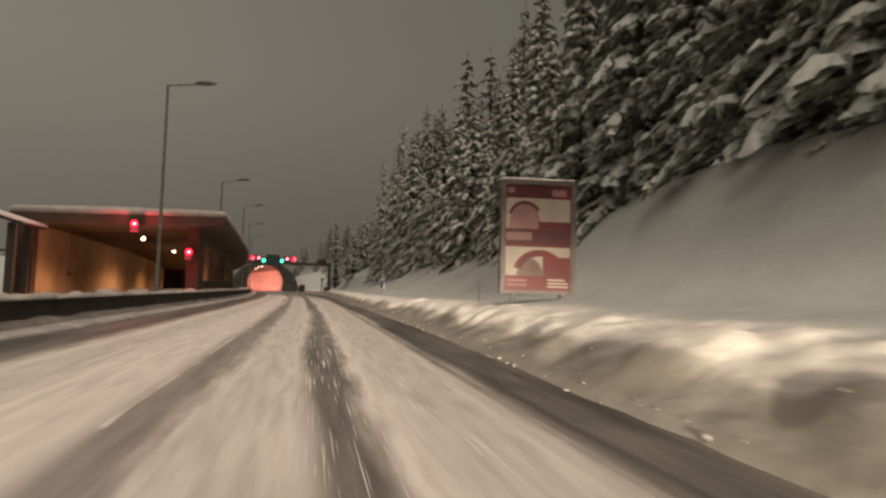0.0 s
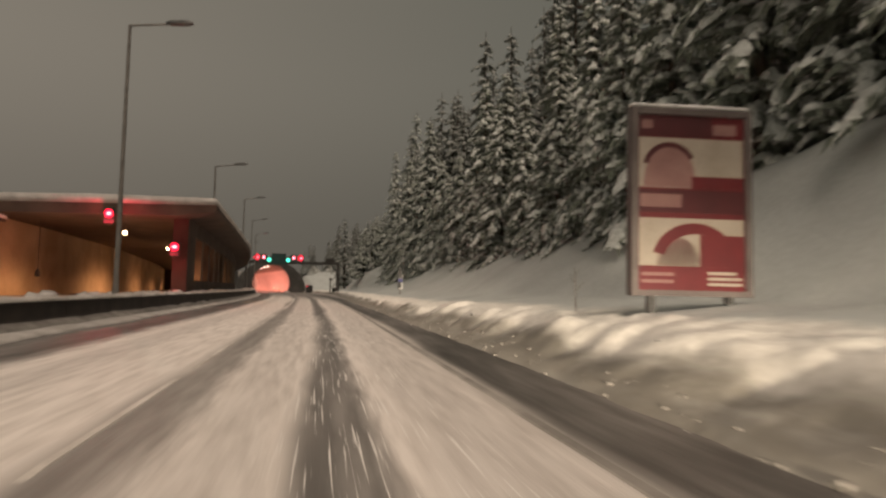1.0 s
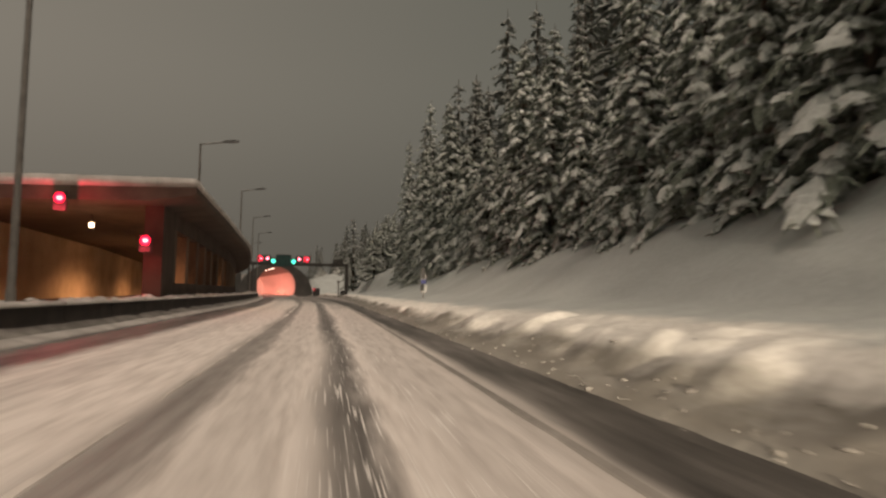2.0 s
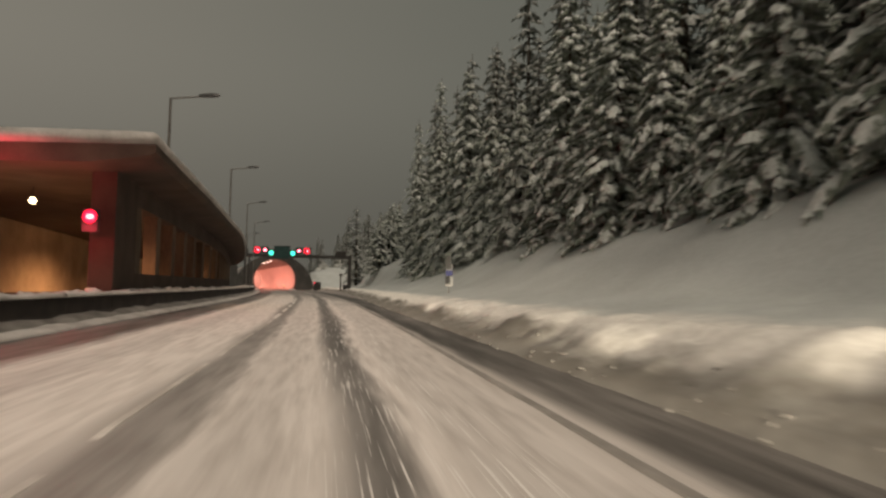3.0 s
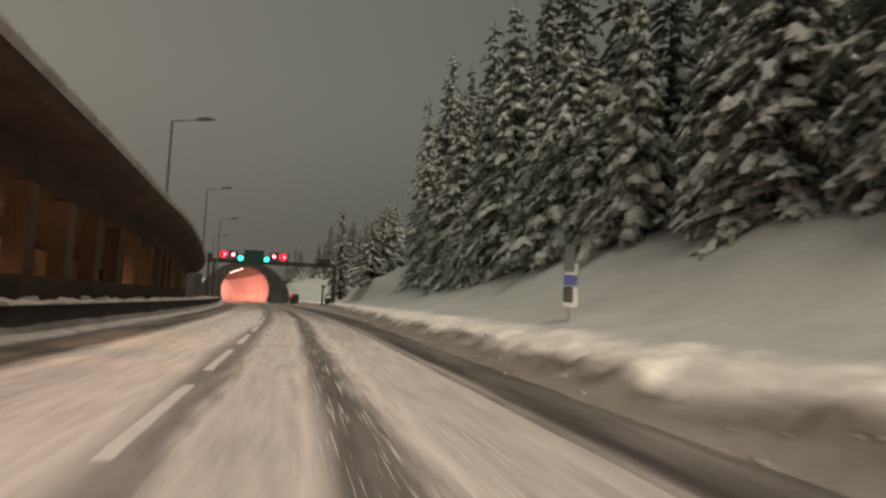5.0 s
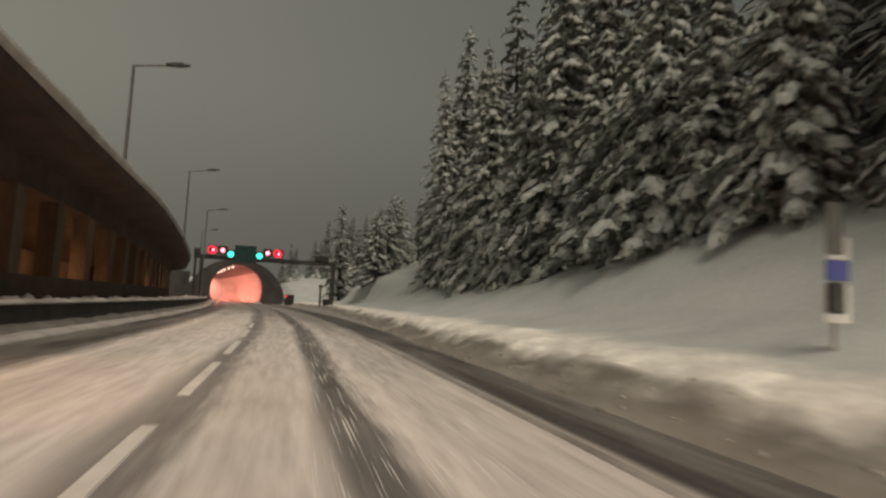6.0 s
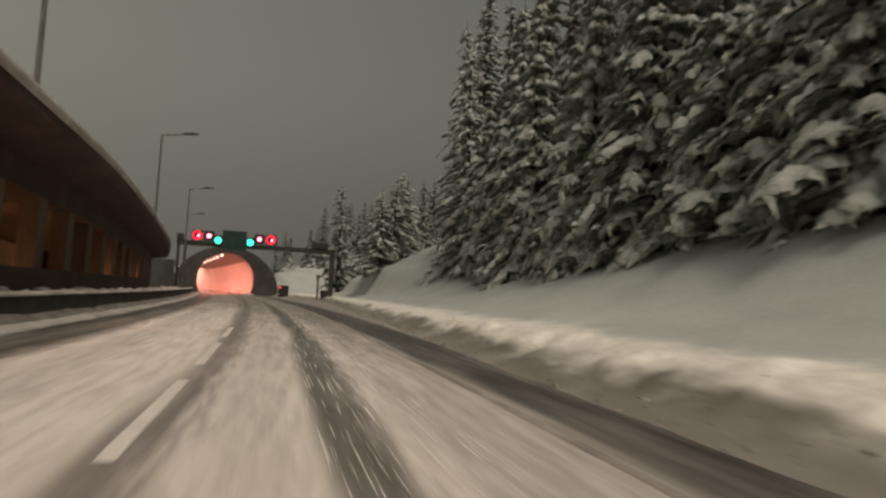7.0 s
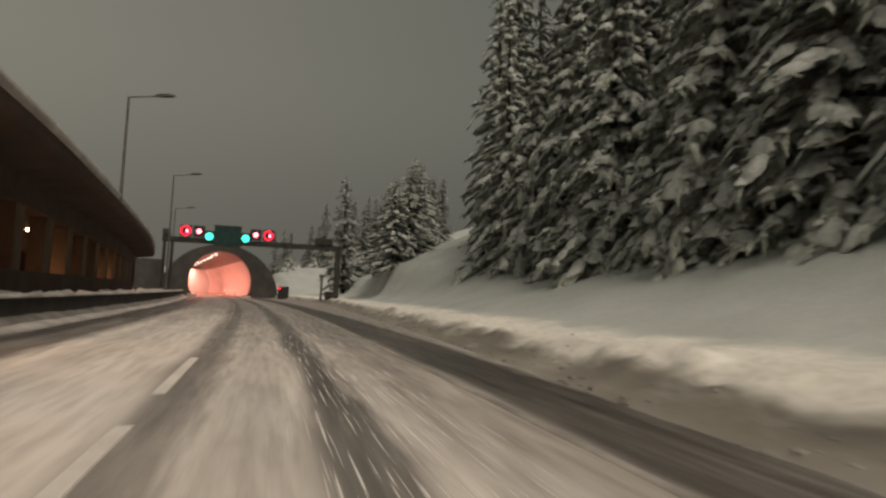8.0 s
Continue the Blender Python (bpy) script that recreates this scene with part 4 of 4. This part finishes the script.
# ---- snow-laden spruces ----
def spruce_meshes(seed, height, reach, whorls, boughs, needle, lump, fine=True):
    """Trunk, needle crown and the snow that lies on it."""
    rnd = random.Random(seed)
    nv, nf, sv, sf = [], [], [], []
    n = 6 if fine else 4

    def pad(pts, side, i, stop, wide):
        """A rounded pillow of snow along the bough from station i to stop, sagging over its edges."""
        ring = ((-1.0, -0.55), (-0.92, 0.05), (-0.55, 0.72), (0.0, 1.0), (0.55, 0.72), (0.92, 0.05), (1.0, -0.55)) if fine else ((-0.95, -0.4), (-0.7, 0.5), (0.0, 1.0), (0.7, 0.5), (0.95, -0.4))
        stations, m = ((stop - i) * 2 + 1, 7) if fine else ((stop - i) + 2, 5)
        k = len(sv)
        sway, fat = rnd.uniform(-0.3, 0.3) * wide, rnd.uniform(0.75, 1.3)
        lump_a, lump_b = rnd.uniform(0, 6.28), rnd.uniform(0, 6.28)
        for s in range(stations):
            f = s / (stations - 1)
            g = i + (stop - i) * f
            lo = min(n - 1, int(g))
            p = pts[lo].lerp(pts[lo + 1], g - lo)
            bell = math.sin(math.pi * (0.05 + 0.9 * f)) ** 0.5
            swell = 1 + 0.28 * math.sin(lump_a + 7 * g) + rnd.uniform(-0.14, 0.14)
            w = wide * (0.4 + 0.4 * g / n) * bell * swell * fat
            h = (0.10 + 0.30 * wide) * bell * (1 + 0.3 * math.sin(lump_b + 9 * g)) * rnd.uniform(0.8, 1.25)
            hang = rnd.uniform(0.25, 0.6) * w
            for c, hh in ring:
                sv.append(p + side * (c * w + sway + rnd.uniform(-0.03, 0.03)) + Vector((0, 0, 0.04 + (hh * h if hh > 0 else hh * hang * rnd.uniform(0.7, 1.3)))))
        for s in range(stations - 1):
            for c in range(m - 1):
                a, b = k + m * s + c, k + m * (s + 1) + c
                sf.append((a, b, b + 1, a + 1))
        sf.append([k + c for c in range(m)])
        sf.append([k + m * (stations - 1) + m - 1 - c for c in range(m)])

    def bough(z, turn, length, droop):
        ca, sa = math.cos(turn), math.sin(turn)
        pts = []
        bend = rnd.uniform(-0.25, 0.25)
        for i in range(n + 1):
            u = i / n
            r = 0.08 + length * u
            t = bend * u
            pts.append(Vector((math.cos(turn + t) * r, math.sin(turn + t) * r, z + length * (0.12 * u - droop * u * u))))
        side = Vector((-sa, ca, 0))
        wide = 0.14 + 0.135 * length
        k = len(nv)
        for i, p in enumerate(pts):
            u = i / n
            w = wide * (0.22 + 0.9 * u * (1.25 - u)) * rnd.uniform(0.4, 1.4) * (0.25 if i == n else 1)
            lift = rnd.uniform(-0.08, 0.08)
            fall = -w * rnd.uniform(0.35, 0.9)
            nv.append(p + side * w + Vector((0, 0, fall + lift)))
            nv.append(p + Vector((0, 0, 0.03)))
            nv.append(p - side * w + Vector((0, 0, fall - lift)))
        for i in range(n):
            a, b = k + 3 * i, k + 3 * (i + 1)
            nf.extend(((a, a + 1, b + 1, b), (a + 1, a + 2, b + 2, b + 1)))
        for i in range(1, n + 1):
            for sgn in (1, -1, 1, -1) if fine else (1, -1):
                if rnd.random() < 0.75:
                    p, l = pts[i].lerp(pts[i - 1], rnd.random()), wide * rnd.uniform(0.7, 1.9)
                    out = (side * sgn + Vector((ca, sa, 0)) * rnd.uniform(0.2, 1.1)).normalized()
                    tip = p + out * l + Vector((0, 0, -l * rnd.uniform(0.35, 1.0)))
                    mid, up = p + out * l * 0.5 + Vector((0, 0, -l * 0.12)), Vector((0, 0, 0.06))
                    q = out.cross(Vector((0, 0, 1))) * rnd.uniform(0.07, 0.14)
                    j = len(nv)
                    nv.extend((p, mid + q, tip, mid - q, mid + up))
                    nf.extend(((j, j + 1, j + 4), (j + 1, j + 2, j + 4), (j + 2, j + 3, j + 4), (j + 3, j, j + 4)))
                    if fine and rnd.random() < 0.5 * lump:
                        # a small clump caught on the twig
                        j = len(sv)
                        o2, c = out.cross(Vector((0, 0, 1))), p + out * l * 0.55 + Vector((0, 0, -l * 0.1))
                        r = l * rnd.uniform(0.16, 0.36)
                        sv.extend((c - out * r, c + o2 * r * 0.7 - Vector((0, 0, r * 0.3)), c + out * r - Vector((0, 0, r * 0.6)), c - o2 * r * 0.7 - Vector((0, 0, r * 0.3)), c + Vector((0, 0, r * 0.55))))
                        sf.extend(((j, j + 1, j + 4), (j + 1, j + 2, j + 4), (j + 2, j + 3, j + 4), (j + 3, j, j + 4)))
        i = rnd.choice((0, 1))
        while i < n:
            stop = min(n, i + rnd.choice((1, 1, 1, 2, 2) if fine else (1, 1, 2, 2, 3)))
            if rnd.random() < lump:
                pad(pts, side, i, stop, wide)
            i = stop + (1 if rnd.random() < 0.22 else 0)

    for w in range(whorls):
        f = max(0, (w + rnd.uniform(-0.4, 0.4)) / whorls)
        z = 0.4 + (height - 0.8) * f ** 0.95
        rim = reach * (1 - f) ** 0.78 * (0.88 + 0.12 * math.sin(w * 1.9)) + 0.15
        count = max(4, round(boughs * (0.4 + 0.6 * (1 - f))))
        spin = rnd.uniform(0, 6.28)
        for b in range(count):
            bough(z + rnd.uniform(-0.4, 0.4), spin + 6.283 * b / count + rnd.uniform(-0.35, 0.35), rim * rnd.choice((0.55, 0.8, 0.95, 1.0, 1.12)) * rnd.uniform(0.9, 1.08), rnd.uniform(0.3, 0.9))
    bm = bmesh.new()
    rod(bm, (0, 0, -1.2), (0, 0, height), 0.012 * height + 0.04, 0.02, 8)
    return finish("trunk", bm, BARK), raw("crown", nv, nf, needle, True), raw("snow_load", sv, sf, TREESNOW, True)


def spruce(meshes, label):
    ob = holder("spruce_tree", (0, 0, -80), label, "tree", "spruces on the bank")
    for name, me in zip(("trunk", "crown", "snow_load"), meshes):
        o = new(name, me)
        o.parent = ob
        if name != "trunk":
            tagged(o, kind="stuff")
    return ob


NEAR = "tall dark spruce loaded with clumps of snow on the bank"
FARL = "snowy spruce in haze-greyed tones on the far slope"
kinds = {
    "near": ([spruce_meshes(11 + i, h, r, w, b, NEEDLE, 0.9) for i, (h, r, w, b) in enumerate(((21, 3.3, 36, 9), (24, 3.5, 40, 9), (18, 3.2, 31, 9), (13, 2.9, 24, 9)))], NEAR),
    "mid": ([spruce_meshes(21 + i, h, r, w, b, NEEDLE, 0.86, False) for i, (h, r, w, b) in enumerate(((23, 3.4, 34, 8), (19, 3.2, 30, 8)))], NEAR),
    "shrub": ([spruce_meshes(41, 2.6, 1.2, 7, 6, FARHAZE, 0.9, False)], "low spruce shrub in haze-greyed tones in the deep snow"),
    "far": ([spruce_meshes(31 + i, h, r, w, b, FARHAZE, 0.9, False) for i, (h, r, w, b) in enumerate(((22, 3.3, 28, 7), (17, 3.0, 24, 7)))], FARL),
}
rnd = random.Random(77)
firsts = {}
TALL = ((-10, 1.0), (26, 1.0), (34, 0.8), (44, 0.7), (62, 0.74), (76, 0.95), (90, 1.06), (130, 1.0))


def plant(kind, index, x, y, size, girth=1.0, back=False):
    m = Matrix.Translation((x, y, land(x, y) - 0.25)) @ Euler((rnd.uniform(-0.03, 0.03), rnd.uniform(-0.03, 0.03), rnd.uniform(0, 6.28))).to_matrix().to_4x4()
    key = (kind, index)
    if key not in firsts:
        firsts[key] = ob = spruce(kinds[kind][0][index], kinds[kind][1])
        ob.matrix_basis = m
    else:
        ob = copy_thing(firsts[key], m)
    ob.scale = (size * girth * rnd.uniform(0.92, 1.08),) * 2 + (size,)
    for o in ob.children:
        slot = o.material_slots[0]
        # back rows and trees past y 66 swap in the haze-toned colours
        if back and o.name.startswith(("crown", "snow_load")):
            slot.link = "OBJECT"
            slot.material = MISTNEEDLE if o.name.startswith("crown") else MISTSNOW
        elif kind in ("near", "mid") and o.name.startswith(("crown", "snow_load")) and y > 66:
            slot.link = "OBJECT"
            slot.material = HAZENEEDLE if o.name.startswith("crown") else HAZESNOW
    return ob


y = -3.0
while y < 104:
    x = along(TREES, y) + rnd.uniform(0.9, 2.6)
    plant("near", rnd.choice((0, 1, 2, 2, 3, 3)), x, y, rnd.uniform(0.82, 1.04) * along(TALL, y))
    y += rnd.uniform(2.7, 4.4)
while y < 113:
    plant("mid", rnd.choice((0, 1)), along(TREES, y) + rnd.uniform(0.9, 2.6), y, rnd.uniform(0.75, 1.0))
    y += rnd.uniform(2.7, 4.4)
y = 4.0
while y < 116:
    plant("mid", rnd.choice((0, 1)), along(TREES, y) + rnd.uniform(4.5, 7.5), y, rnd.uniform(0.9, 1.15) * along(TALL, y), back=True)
    y += rnd.uniform(4.0, 6.0)
for x, y, k, size in ((18.2, 120, 0, 1.2), (10.6, 131, 1, 0.46), (12.4, 133, 1, 0.52), (11.2, 137, 1, 0.52), (13.8, 137, 1, 0.58), (12.2, 142, 1, 0.5), (15.4, 141, 1, 0.6)):
    plant("mid", k, x, y, size, 1.0 if y < 130 else 1.95)
y = 20.0
while y < 135:
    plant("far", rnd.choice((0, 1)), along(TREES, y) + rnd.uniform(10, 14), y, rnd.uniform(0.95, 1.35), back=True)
    y += rnd.uniform(5, 8)
for i in range(24):
    y = rnd.uniform(160, 235)
    plant("far", rnd.choice((0, 1)), rnd.uniform(8, 40), y, rnd.uniform(0.55, 0.85), 1.35, True)
for x, y, size in ((25.5, 98, 1.5), (28.5, 93, 1.4), (22, 112, 1.3), (24, 62, 1.2), (31, 80, 1.4)):
    plant("far", 0, x, y, size, 1.2, True)
for i in range(16):
    plant("far", rnd.choice((0, 1)), rnd.uniform(-2, 18), rnd.uniform(204, 240), rnd.uniform(0.4, 0.75), 1.3)
for i in range(9):
    plant("shrub", 0, rnd.uniform(1, 15), rnd.uniform(183, 203), rnd.uniform(0.5, 1.3), 1.2)
for i in range(14):
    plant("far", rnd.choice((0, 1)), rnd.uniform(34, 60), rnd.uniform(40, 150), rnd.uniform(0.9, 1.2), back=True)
